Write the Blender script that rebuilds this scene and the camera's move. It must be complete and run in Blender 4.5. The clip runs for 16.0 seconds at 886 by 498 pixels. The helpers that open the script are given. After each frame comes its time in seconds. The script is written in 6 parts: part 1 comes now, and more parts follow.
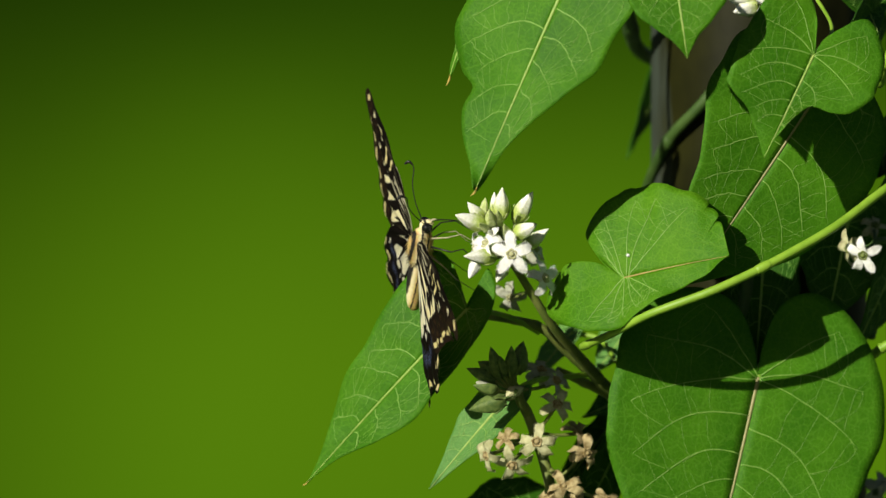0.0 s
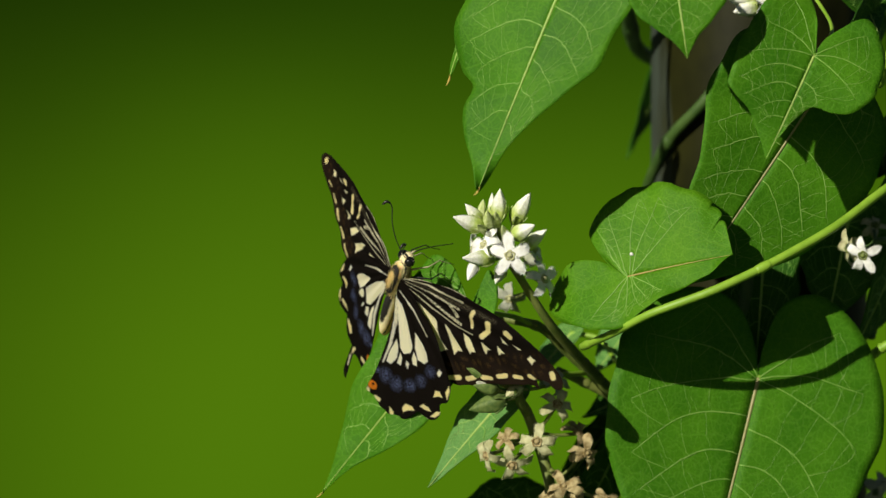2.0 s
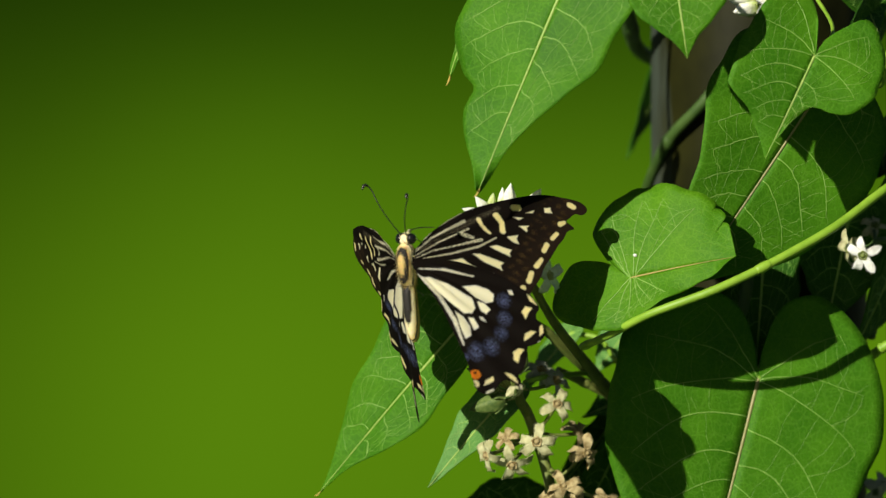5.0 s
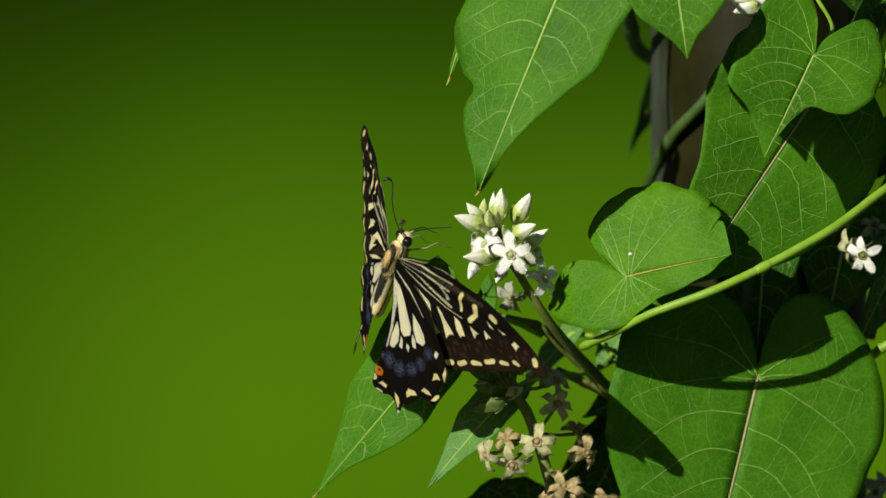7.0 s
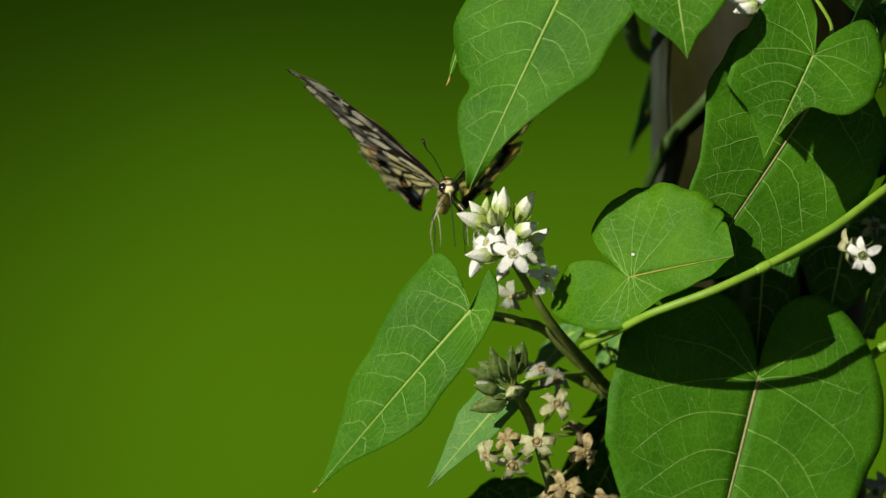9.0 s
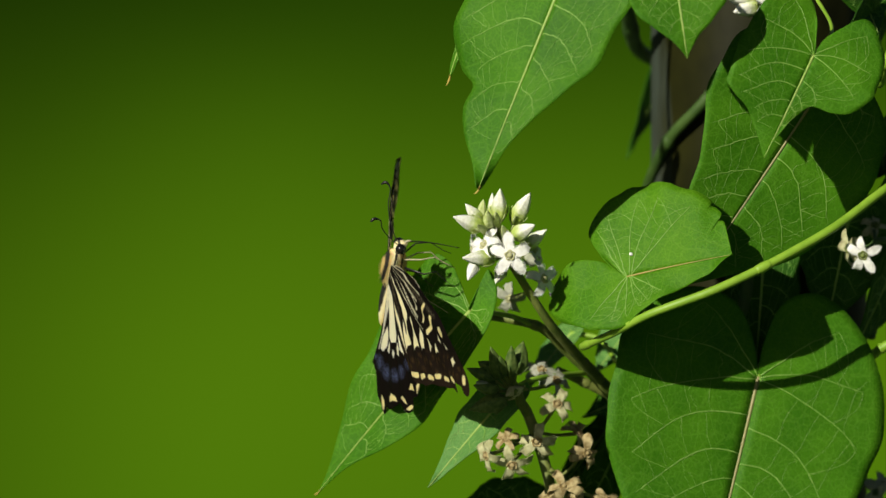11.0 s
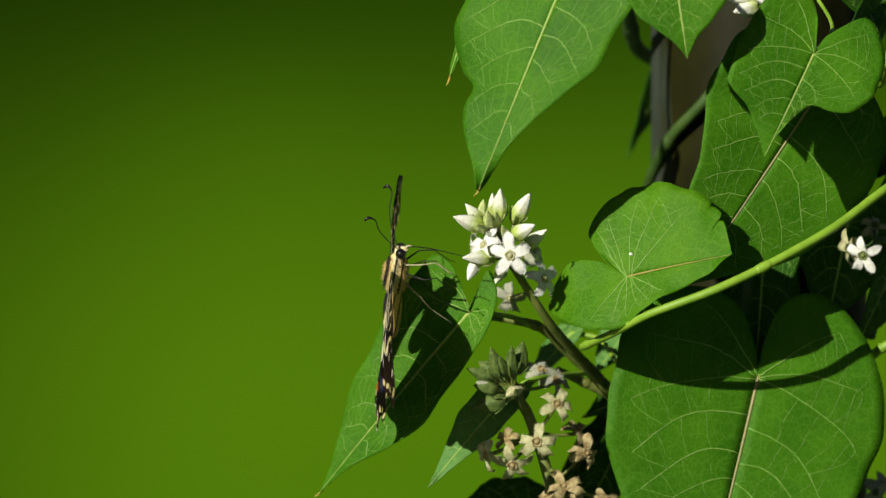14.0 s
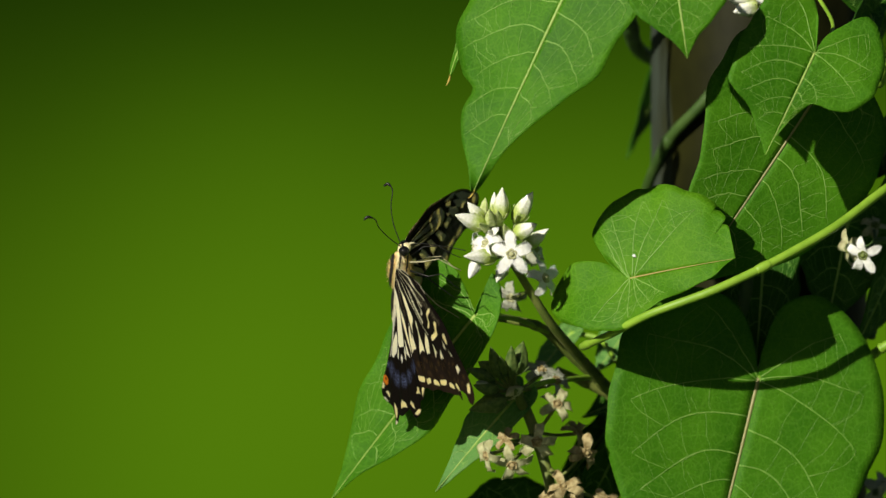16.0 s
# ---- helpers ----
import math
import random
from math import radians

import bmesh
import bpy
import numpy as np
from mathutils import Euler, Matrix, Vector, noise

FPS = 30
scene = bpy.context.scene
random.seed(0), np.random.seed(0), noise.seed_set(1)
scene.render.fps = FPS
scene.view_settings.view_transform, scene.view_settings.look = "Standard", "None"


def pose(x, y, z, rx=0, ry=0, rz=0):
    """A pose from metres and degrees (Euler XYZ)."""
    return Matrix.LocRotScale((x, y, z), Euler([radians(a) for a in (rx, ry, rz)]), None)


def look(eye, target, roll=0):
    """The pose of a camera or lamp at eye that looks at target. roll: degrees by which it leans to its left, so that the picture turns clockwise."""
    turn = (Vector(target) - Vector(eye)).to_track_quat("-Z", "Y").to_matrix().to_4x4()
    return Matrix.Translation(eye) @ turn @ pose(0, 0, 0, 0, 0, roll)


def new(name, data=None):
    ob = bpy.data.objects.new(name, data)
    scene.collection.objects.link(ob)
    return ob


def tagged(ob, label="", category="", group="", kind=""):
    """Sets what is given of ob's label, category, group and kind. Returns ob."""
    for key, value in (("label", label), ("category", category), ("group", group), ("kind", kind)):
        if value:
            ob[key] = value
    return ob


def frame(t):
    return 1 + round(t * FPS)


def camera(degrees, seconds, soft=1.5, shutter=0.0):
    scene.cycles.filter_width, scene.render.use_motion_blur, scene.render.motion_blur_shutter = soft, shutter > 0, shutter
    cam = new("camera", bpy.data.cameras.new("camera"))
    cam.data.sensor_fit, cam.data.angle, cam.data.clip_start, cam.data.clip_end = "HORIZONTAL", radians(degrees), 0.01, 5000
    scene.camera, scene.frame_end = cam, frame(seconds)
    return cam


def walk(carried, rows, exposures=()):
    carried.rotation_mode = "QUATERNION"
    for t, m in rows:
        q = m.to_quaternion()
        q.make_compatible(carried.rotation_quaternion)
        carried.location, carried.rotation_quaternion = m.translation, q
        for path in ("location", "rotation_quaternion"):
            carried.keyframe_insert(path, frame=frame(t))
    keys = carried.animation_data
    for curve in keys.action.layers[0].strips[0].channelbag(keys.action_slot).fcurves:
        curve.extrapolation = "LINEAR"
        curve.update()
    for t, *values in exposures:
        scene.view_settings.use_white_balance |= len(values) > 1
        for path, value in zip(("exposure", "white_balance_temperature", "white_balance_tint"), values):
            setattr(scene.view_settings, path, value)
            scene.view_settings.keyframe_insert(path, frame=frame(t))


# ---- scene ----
# the camera stands still before the flower
cam = camera(11.0, 16.0, 1.4)
cam.data.dof.use_dof, cam.data.dof.focus_distance, cam.data.dof.aperture_fstop = True, 1.175, 13.0
walk(cam, [(0.0, look((0, -1.18, 1.2), (0, 0, 1.2))), (16.0, look((0, -1.18, 1.2), (0, 0, 1.2)))],
     [(0.0, 0.15), (0.5, 0.1), (1.0, 0.1), (1.5, 0.03), (2.0, 0.0), (2.5, -0.05), (3.0, -0.05), (3.5, 0.2), (4.0, 0.3), (4.2, 0.3), (6.3, 0.05), (7.0, 0.0),
      (8.5, 0.0), (9.0, -0.1), (9.2, -0.1), (11.3, 0.02), (16.0, 0.05)])

# ---- sun and sky ----
SUN_WAY = Vector((0.52, 0.76, -0.39)).normalized()
world = bpy.data.worlds.new("sky")
scene.world = world
world.use_nodes = True
wn = world.node_tree.nodes
sky = wn.new("ShaderNodeTexSky")
sky.sky_type, sky.sun_disc = "NISHITA", False
sky.sun_elevation = math.asin(-SUN_WAY.z)
sky.sun_rotation = math.atan2(-SUN_WAY.x, -SUN_WAY.y)
world.node_tree.links.new(sky.outputs[0], wn["Background"].inputs[0])
wn["Background"].inputs[1].default_value = 0.02
sun = new("sun", bpy.data.lights.new("sun", "SUN"))
sun.data.energy, sun.data.angle, sun.data.color = 5.0, radians(0.55), (1.0, 0.94, 0.80)
sun.matrix_world = look((0, 0, 6), Vector((0, 0, 6)) + SUN_WAY)
scene.view_settings.exposure = 0.0


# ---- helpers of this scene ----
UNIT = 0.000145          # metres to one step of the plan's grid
REACH = 1.18


def spot(u, v, deep=0.0):
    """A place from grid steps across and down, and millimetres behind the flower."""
    k = UNIT * (1 + deep / 1000 / REACH)
    return Vector(((u - 784) * k, deep / 1000, 1.2 + (441 - v) * k))


def shade(me):
    for p in me.polygons:
        p.use_smooth = True


def mesh_of(name, verts, faces, material, smooth=True):
    me = bpy.data.meshes.new(name)
    me.from_pydata([tuple(v) for v in verts], [], faces)
    me.materials.append(material)
    if smooth:
        shade(me)
    return me


def part(name, me, parent, label=""):
    ob = new(name, me)
    ob.parent = parent
    return tagged(ob, label)


def root(name, place, label, category, group="", kind=""):
    ob = new(name)
    ob.location = place
    ob.empty_display_size = 0.005
    return tagged(ob, label, category, group, kind)


def spline(points, n):
    """Points along a smooth curve through the given ones."""
    p = [Vector(q) for q in points]
    p = [p[0] * 2 - p[1]] + p + [p[-1] * 2 - p[-2]]
    out = []
    m = len(p) - 3
    for i in range(n + 1):
        t = i / n * m
        k = min(int(t), m - 1)
        t -= k
        a, b, c, d = p[k:k + 4]
        out.append(0.5 * (2 * b + (c - a) * t + (2 * a - 5 * b + 4 * c - d) * t * t + (3 * b - a - 3 * c + d) * t ** 3))
    return out


def tube(path, radii, sides=8, bumps=0.0, seed=0):
    """Vertices and faces of a closed round tube along a path."""
    rng = random.Random(seed)
    verts, faces = [], []
    n = len(path)
    side = None
    for i, p in enumerate(path):
        way = (path[min(i + 1, n - 1)] - path[max(i - 1, 0)]).normalized()
        if side is None:
            side = way.orthogonal().normalized()
        side = (side - way * side.dot(way)).normalized()
        other = way.cross(side)
        f = i / (n - 1) * (len(radii) - 1)
        k = min(int(f), len(radii) - 2)
        r = radii[k] + (radii[k + 1] - radii[k]) * (f - k)
        r *= 1 + rng.uniform(-bumps, bumps)
        for j in range(sides):
            a = 2 * math.pi * j / sides
            verts.append(p + side * (r * math.cos(a)) + other * (r * math.sin(a)))
        if i:
            for j in range(sides):
                q = (j + 1) % sides
                faces.append(((i - 1) * sides + j, (i - 1) * sides + q, i * sides + q, i * sides + j))
    faces.append(tuple(reversed(range(sides))))
    faces.append(tuple(range((n - 1) * sides, n * sides)))
    return verts, faces


def join(*pieces):
    verts, faces = [], []
    for v, f in pieces:
        k = len(verts)
        verts += v
        faces += [tuple(i + k for i in q) for q in f]
    return verts, faces


# ---- materials ----
def material(name):
    m = bpy.data.materials.new(name)
    m.use_nodes = True
    t = m.node_tree
    return m, t.nodes, t.links, t.nodes["Principled BSDF"]


def noise_mix(nodes, links, low, high, scale, coords="Object", detail=4.0, lo=0.35, hi=0.65):
    tc = nodes.new("ShaderNodeTexCoord")
    n = nodes.new("ShaderNodeTexNoise")
    n.inputs["Scale"].default_value, n.inputs["Detail"].default_value = scale, detail
    links.new(tc.outputs[coords], n.inputs["Vector"])
    r = nodes.new("ShaderNodeValToRGB")
    r.color_ramp.elements[0].position, r.color_ramp.elements[1].position = lo, hi
    r.color_ramp.elements[0].color, r.color_ramp.elements[1].color = (*low, 1), (*high, 1)
    links.new(n.outputs["Fac"], r.inputs["Fac"])
    return r, n


def mixed(nodes, links, fac, a, b, kind="MIX"):
    m = nodes.new("ShaderNodeMix")
    m.data_type, m.blend_type = "RGBA", kind
    for sock, val in ((m.inputs[0], fac), (m.inputs[6], a), (m.inputs[7], b)):
        if isinstance(val, (float, int)):
            sock.default_value = val
        elif isinstance(val, tuple):
            sock.default_value = (*val, 1)
        else:
            links.new(val, sock)
    return m.outputs[2]


def plain(name, low, high, scale=400, rough=0.6, bump=0.0, bump_scale=900, spec=0.5, coat=0.0, sub=0.0):
    m, nodes, links, b = material(name)
    r, n = noise_mix(nodes, links, low, high, scale)
    links.new(r.outputs[0], b.inputs["Base Color"])
    b.inputs["Roughness"].default_value = rough
    b.inputs["Specular IOR Level"].default_value = spec
    b.inputs["Coat Weight"].default_value = coat
    if sub:
        b.inputs["Subsurface Weight"].default_value = sub
        b.inputs["Subsurface Radius"].default_value = (0.001, 0.001, 0.0006)
    if bump:
        tc = nodes.new("ShaderNodeTexCoord")
        n2 = nodes.new("ShaderNodeTexNoise")
        n2.inputs["Scale"].default_value, n2.inputs["Detail"].default_value = bump_scale, 5
        links.new(tc.outputs["Object"], n2.inputs["Vector"])
        bp = nodes.new("ShaderNodeBump")
        bp.inputs["Strength"].default_value, bp.inputs["Distance"].default_value = bump, 0.0004
        links.new(n2.outputs["Fac"], bp.inputs["Height"])
        links.new(bp.outputs[0], b.inputs["Normal"])
    return m


def leaf_material(name, deep, light, vein, through_light):
    """Leaf blade: mottled green, a net of fine pale veins, light shining through."""
    m, nodes, links, b = material(name)
    uv = nodes.new("ShaderNodeUVMap")
    n = nodes.new("ShaderNodeTexNoise")
    n.inputs["Scale"].default_value, n.inputs["Detail"].default_value = 3.0, 6
    links.new(uv.outputs[0], n.inputs["Vector"])
    ramp = nodes.new("ShaderNodeValToRGB")
    ramp.color_ramp.elements[0].position, ramp.color_ramp.elements[1].position = 0.35, 0.68
    ramp.color_ramp.elements[0].color, ramp.color_ramp.elements[1].color = (*deep, 1), (*light, 1)
    links.new(n.outputs["Fac"], ramp.inputs["Fac"])
    bent = nodes.new("ShaderNodeVectorMath")
    bent.operation = "MULTIPLY_ADD"
    bent.inputs[1].default_value = (0.10, 0.10, 0.10)
    links.new(n.outputs["Color"], bent.inputs[0])
    links.new(uv.outputs[0], bent.inputs[2])
    net = None
    for scale, width, weight in ((10.0, 0.045, 0.19), (25.0, 0.075, 0.17)):
        v = nodes.new("ShaderNodeTexVoronoi")
        v.feature = "DISTANCE_TO_EDGE"
        v.inputs["Scale"].default_value = scale
        links.new(bent.outputs[0], v.inputs["Vector"])
        mr = nodes.new("ShaderNodeMapRange")
        mr.inputs["From Min"].default_value, mr.inputs["From Max"].default_value = 0.0, width
        mr.inputs["To Min"].default_value, mr.inputs["To Max"].default_value = weight, 0.0
        links.new(v.outputs["Distance"], mr.inputs["Value"])
        if net is None:
            net = mr.outputs[0]
        else:
            mx = nodes.new("ShaderNodeMath")
            mx.operation = "MAXIMUM"
            links.new(net, mx.inputs[0])
            links.new(mr.outputs[0], mx.inputs[1])
            net = mx.outputs[0]
    colour = mixed(nodes, links, net, ramp.outputs[0], vein)
    fine = nodes.new("ShaderNodeTexNoise")
    fine.inputs["Scale"].default_value, fine.inputs["Detail"].default_value = 90, 4
    links.new(uv.outputs[0], fine.inputs["Vector"])
    colour = mixed(nodes, links, 0.35, colour, fine.outputs["Fac"], "OVERLAY")
    speck = nodes.new("ShaderNodeTexVoronoi")
    speck.inputs["Scale"].default_value = 26
    links.new(uv.outputs[0], speck.inputs["Vector"])
    dot = nodes.new("ShaderNodeMapRange")
    dot.inputs["From Min"].default_value, dot.inputs["From Max"].default_value = 0.035, 0.075
    dot.inputs["To Min"].default_value, dot.inputs["To Max"].default_value = 0.30, 0.0
    links.new(speck.outputs["Distance"], dot.inputs["Value"])
    colour = mixed(nodes, links, dot.outputs[0], colour, (0.30, 0.46, 0.16))
    links.new(colour, b.inputs["Base Color"])
    rough = nodes.new("ShaderNodeMapRange")
    rough.inputs["To Min"].default_value, rough.inputs["To Max"].default_value = 0.42, 0.66
    links.new(n.outputs["Fac"], rough.inputs["Value"])
    links.new(rough.outputs[0], b.inputs["Roughness"])
    b.inputs["Specular IOR Level"].default_value = 0.14
    add = nodes.new("ShaderNodeMath")
    add.operation = "MULTIPLY_ADD"
    add.inputs[1].default_value = -0.8
    links.new(net, add.inputs[0])
    links.new(fine.outputs["Fac"], add.inputs[2])
    bp = nodes.new("ShaderNodeBump")
    bp.inputs["Strength"].default_value, bp.inputs["Distance"].default_value = 0.35, 0.0005
    links.new(add.outputs[0], bp.inputs["Height"])
    links.new(bp.outputs[0], b.inputs["Normal"])
    tr = nodes.new("ShaderNodeBsdfTranslucent")
    glow = mixed(nodes, links, 1.0, colour, (0.75, 1.0, 0.25), "MULTIPLY")
    links.new(glow, tr.inputs["Color"])
    mixs = nodes.new("ShaderNodeMixShader")
    mixs.inputs[0].default_value = through_light
    links.new(b.outputs[0], mixs.inputs[1])
    links.new(tr.outputs[0], mixs.inputs[2])
    links.new(mixs.outputs[0], nodes["Material Output"].inputs["Surface"])
    return m


LEAF = leaf_material("leaf_green", (0.038, 0.152, 0.004), (0.068, 0.222, 0.006), (0.19, 0.42, 0.04), 0.25)
LEAF_BRIGHT = leaf_material("leaf_bright_green", (0.060, 0.205, 0.004), (0.098, 0.270, 0.006), (0.24, 0.48, 0.05), 0.3)
# darker copy of LEAF with the shade put into its colour
LEAF_SHADED = leaf_material("leaf_shaded_green", (0.014, 0.07, 0.003), (0.028, 0.105, 0.004), (0.12, 0.26, 0.02), 0.06)
LEAF_PALE = leaf_material("leaf_pale_green", (0.10, 0.27, 0.06), (0.15, 0.34, 0.08), (0.28, 0.45, 0.16), 0.3)
VEIN = plain("vein_pale_green", (0.17, 0.35, 0.05), (0.24, 0.43, 0.08), 600, 0.5)
RIB_PINK = plain("rib_pinkish", (0.24, 0.25, 0.08), (0.31, 0.28, 0.12), 500, 0.5)
WITHERED = plain("leaf_withered", (0.38, 0.26, 0.04), (0.54, 0.42, 0.09), 700, 0.7, 0.4, 2000)
RIB_TAN = plain("rib_tan", (0.26, 0.22, 0.05), (0.36, 0.27, 0.07), 300, 0.5)
RIB_GREEN = plain("rib_yellow_green", (0.22, 0.37, 0.06), (0.31, 0.43, 0.09), 500, 0.5)
STEM = plain("stem_green", (0.17, 0.33, 0.020), (0.25, 0.43, 0.035), 160, 0.5, 0.3, 1500)
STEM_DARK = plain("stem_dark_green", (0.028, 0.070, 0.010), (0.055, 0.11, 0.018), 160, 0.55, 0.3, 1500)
STEM_BROWN = plain("stem_olive_brown", (0.10, 0.145, 0.022), (0.18, 0.21, 0.045), 250, 0.6, 0.4, 1800)
PETAL = plain("petal_white", (0.77, 0.78, 0.73), (0.88, 0.89, 0.86), 900, 0.75, 0.7, 5000, 0.2, sub=0.1)
PETAL_GREY = plain("petal_greyish", (0.34, 0.36, 0.26), (0.48, 0.50, 0.40), 900, 0.8, 0.7, 5000, 0.2)
PETAL_BEIGE = plain("petal_beige", (0.38, 0.38, 0.19), (0.55, 0.55, 0.32), 700, 0.8, 0.7, 5000, 0.2)
PETAL_BROWN = plain("petal_withered_tan", (0.20, 0.14, 0.05), (0.50, 0.42, 0.22), 500, 0.85, 0.7, 4000, 0.2)
SEPAL = plain("sepal_pale_green", (0.36, 0.46, 0.14), (0.55, 0.62, 0.30), 900, 0.6, 0.4, 4000)
BUD_GREEN = plain("bud_yellow_green", (0.42, 0.52, 0.16), (0.62, 0.68, 0.34), 900, 0.6, 0.4, 4000)


def bud_material(name, foot, tip, lo, hi):
    """Bud whose green foot fades along its length into a white felted tip, in faint streaks."""
    m, nodes, links, b = material(name)
    at = nodes.new("ShaderNodeAttribute")
    at.attribute_name = "rise"
    low, n = noise_mix(nodes, links, foot[0], foot[1], 900)
    high, n2 = noise_mix(nodes, links, tip[0], tip[1], 1500)
    wob = nodes.new("ShaderNodeMath")
    wob.operation = "MULTIPLY_ADD"
    wob.inputs[1].default_value = 0.22
    links.new(n2.outputs["Fac"], wob.inputs[0])
    links.new(at.outputs["Fac"], wob.inputs[2])
    mr = nodes.new("ShaderNodeMapRange")
    mr.interpolation_type = "SMOOTHSTEP"
    mr.inputs["From Min"].default_value, mr.inputs["From Max"].default_value = lo, hi
    links.new(wob.outputs[0], mr.inputs["Value"])
    links.new(mixed(nodes, links, mr.outputs[0], low.outputs[0], high.outputs[0]), b.inputs["Base Color"])
    b.inputs["Roughness"].default_value = 0.65
    b.inputs["Specular IOR Level"].default_value = 0.25
    b.inputs["Subsurface Weight"].default_value = 0.1
    b.inputs["Subsurface Radius"].default_value = (0.001, 0.001, 0.0006)
    bp = nodes.new("ShaderNodeBump")
    bp.inputs["Strength"].default_value, bp.inputs["Distance"].default_value = 0.5, 0.0003
    links.new(n2.outputs["Fac"], bp.inputs["Height"])
    links.new(bp.outputs[0], b.inputs["Normal"])
    return m


BUD_FADING = bud_material("bud_green_to_white", ((0.34, 0.46, 0.08), (0.50, 0.60, 0.16)), ((0.72, 0.74, 0.62), (0.86, 0.87, 0.80)), 0.42, 0.80)
BUD_OLIVE = plain("bud_olive", (0.045, 0.095, 0.012), (0.13, 0.185, 0.04), 700, 0.65, 0.4, 3000)
BLACK = plain("chitin_black", (0.008, 0.008, 0.008), (0.02, 0.018, 0.016), 2000, 0.4)
LEG_PALE = plain("leg_pale", (0.30, 0.28, 0.16), (0.50, 0.46, 0.30), 1500, 0.5)


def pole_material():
    """Old steel: olive brown, a grey sky sheen painted down its left side in streaks."""
    m, nodes, links, b = material("pole_steel_side_sheen")
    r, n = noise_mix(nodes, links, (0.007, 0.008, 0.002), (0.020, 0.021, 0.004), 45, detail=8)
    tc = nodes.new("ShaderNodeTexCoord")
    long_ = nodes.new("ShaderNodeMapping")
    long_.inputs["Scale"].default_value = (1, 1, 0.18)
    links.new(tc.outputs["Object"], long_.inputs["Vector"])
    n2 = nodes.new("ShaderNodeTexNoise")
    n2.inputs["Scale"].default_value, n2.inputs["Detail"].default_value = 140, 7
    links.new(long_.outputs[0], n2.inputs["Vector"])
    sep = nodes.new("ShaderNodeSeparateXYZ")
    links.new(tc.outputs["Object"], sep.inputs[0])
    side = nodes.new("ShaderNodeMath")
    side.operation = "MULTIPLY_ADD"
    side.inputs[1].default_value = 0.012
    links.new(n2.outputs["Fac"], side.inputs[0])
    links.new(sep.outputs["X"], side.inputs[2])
    sheen = nodes.new("ShaderNodeMapRange")
    sheen.inputs["From Min"].default_value, sheen.inputs["From Max"].default_value = -0.0235, -0.0205
    sheen.inputs["To Min"].default_value, sheen.inputs["To Max"].default_value = 0.9, 0.0
    links.new(side.outputs[0], sheen.inputs["Value"])
    links.new(mixed(nodes, links, sheen.outputs[0], r.outputs[0], (0.050, 0.064, 0.050)), b.inputs["Base Color"])
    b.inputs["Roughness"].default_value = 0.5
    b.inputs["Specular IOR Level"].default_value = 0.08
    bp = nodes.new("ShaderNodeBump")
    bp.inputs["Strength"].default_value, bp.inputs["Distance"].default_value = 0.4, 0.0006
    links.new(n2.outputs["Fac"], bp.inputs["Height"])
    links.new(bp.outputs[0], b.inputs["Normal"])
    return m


def backdrop_material():
    """Self-glowing, out-of-focus meadow: soft green, paler low down, tree shade painted high up."""
    m, nodes, links, b = material("glowing_meadow")
    tc = nodes.new("ShaderNodeTexCoord")
    sep = nodes.new("ShaderNodeSeparateXYZ")
    links.new(tc.outputs["Object"], sep.inputs[0])
    warp = nodes.new("ShaderNodeTexNoise")
    warp.inputs["Scale"].default_value, warp.inputs["Detail"].default_value = 0.55, 1
    links.new(tc.outputs["Object"], warp.inputs["Vector"])
    h = nodes.new("ShaderNodeMath")
    h.operation = "MULTIPLY_ADD"
    h.inputs[1].default_value = 0.5
    links.new(warp.outputs["Fac"], h.inputs[0])
    links.new(sep.outputs["Z"], h.inputs[2])
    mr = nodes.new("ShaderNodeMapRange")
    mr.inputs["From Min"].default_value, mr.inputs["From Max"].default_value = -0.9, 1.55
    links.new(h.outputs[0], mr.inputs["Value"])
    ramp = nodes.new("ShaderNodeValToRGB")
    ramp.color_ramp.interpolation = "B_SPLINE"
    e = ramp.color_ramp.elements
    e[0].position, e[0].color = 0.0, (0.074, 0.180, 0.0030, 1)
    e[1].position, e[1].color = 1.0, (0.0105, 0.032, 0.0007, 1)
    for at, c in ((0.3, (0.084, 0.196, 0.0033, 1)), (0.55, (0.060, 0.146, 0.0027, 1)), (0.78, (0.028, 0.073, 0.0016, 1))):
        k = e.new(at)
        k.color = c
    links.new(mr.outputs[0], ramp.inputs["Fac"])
    # the glow weakens towards the upper left
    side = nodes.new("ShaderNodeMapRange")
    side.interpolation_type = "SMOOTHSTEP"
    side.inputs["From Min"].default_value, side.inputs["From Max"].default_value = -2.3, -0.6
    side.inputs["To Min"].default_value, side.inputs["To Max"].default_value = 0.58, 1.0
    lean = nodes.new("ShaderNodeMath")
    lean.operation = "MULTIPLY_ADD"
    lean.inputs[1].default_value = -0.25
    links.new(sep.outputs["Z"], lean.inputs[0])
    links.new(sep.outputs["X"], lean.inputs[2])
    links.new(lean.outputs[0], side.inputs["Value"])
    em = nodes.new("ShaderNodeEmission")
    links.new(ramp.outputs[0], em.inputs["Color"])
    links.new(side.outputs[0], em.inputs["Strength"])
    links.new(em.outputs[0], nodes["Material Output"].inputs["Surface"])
    return m


GRASS = plain("lawn_green", (0.03, 0.075, 0.012), (0.06, 0.12, 0.02), 6, 0.9, 0.5, 300)

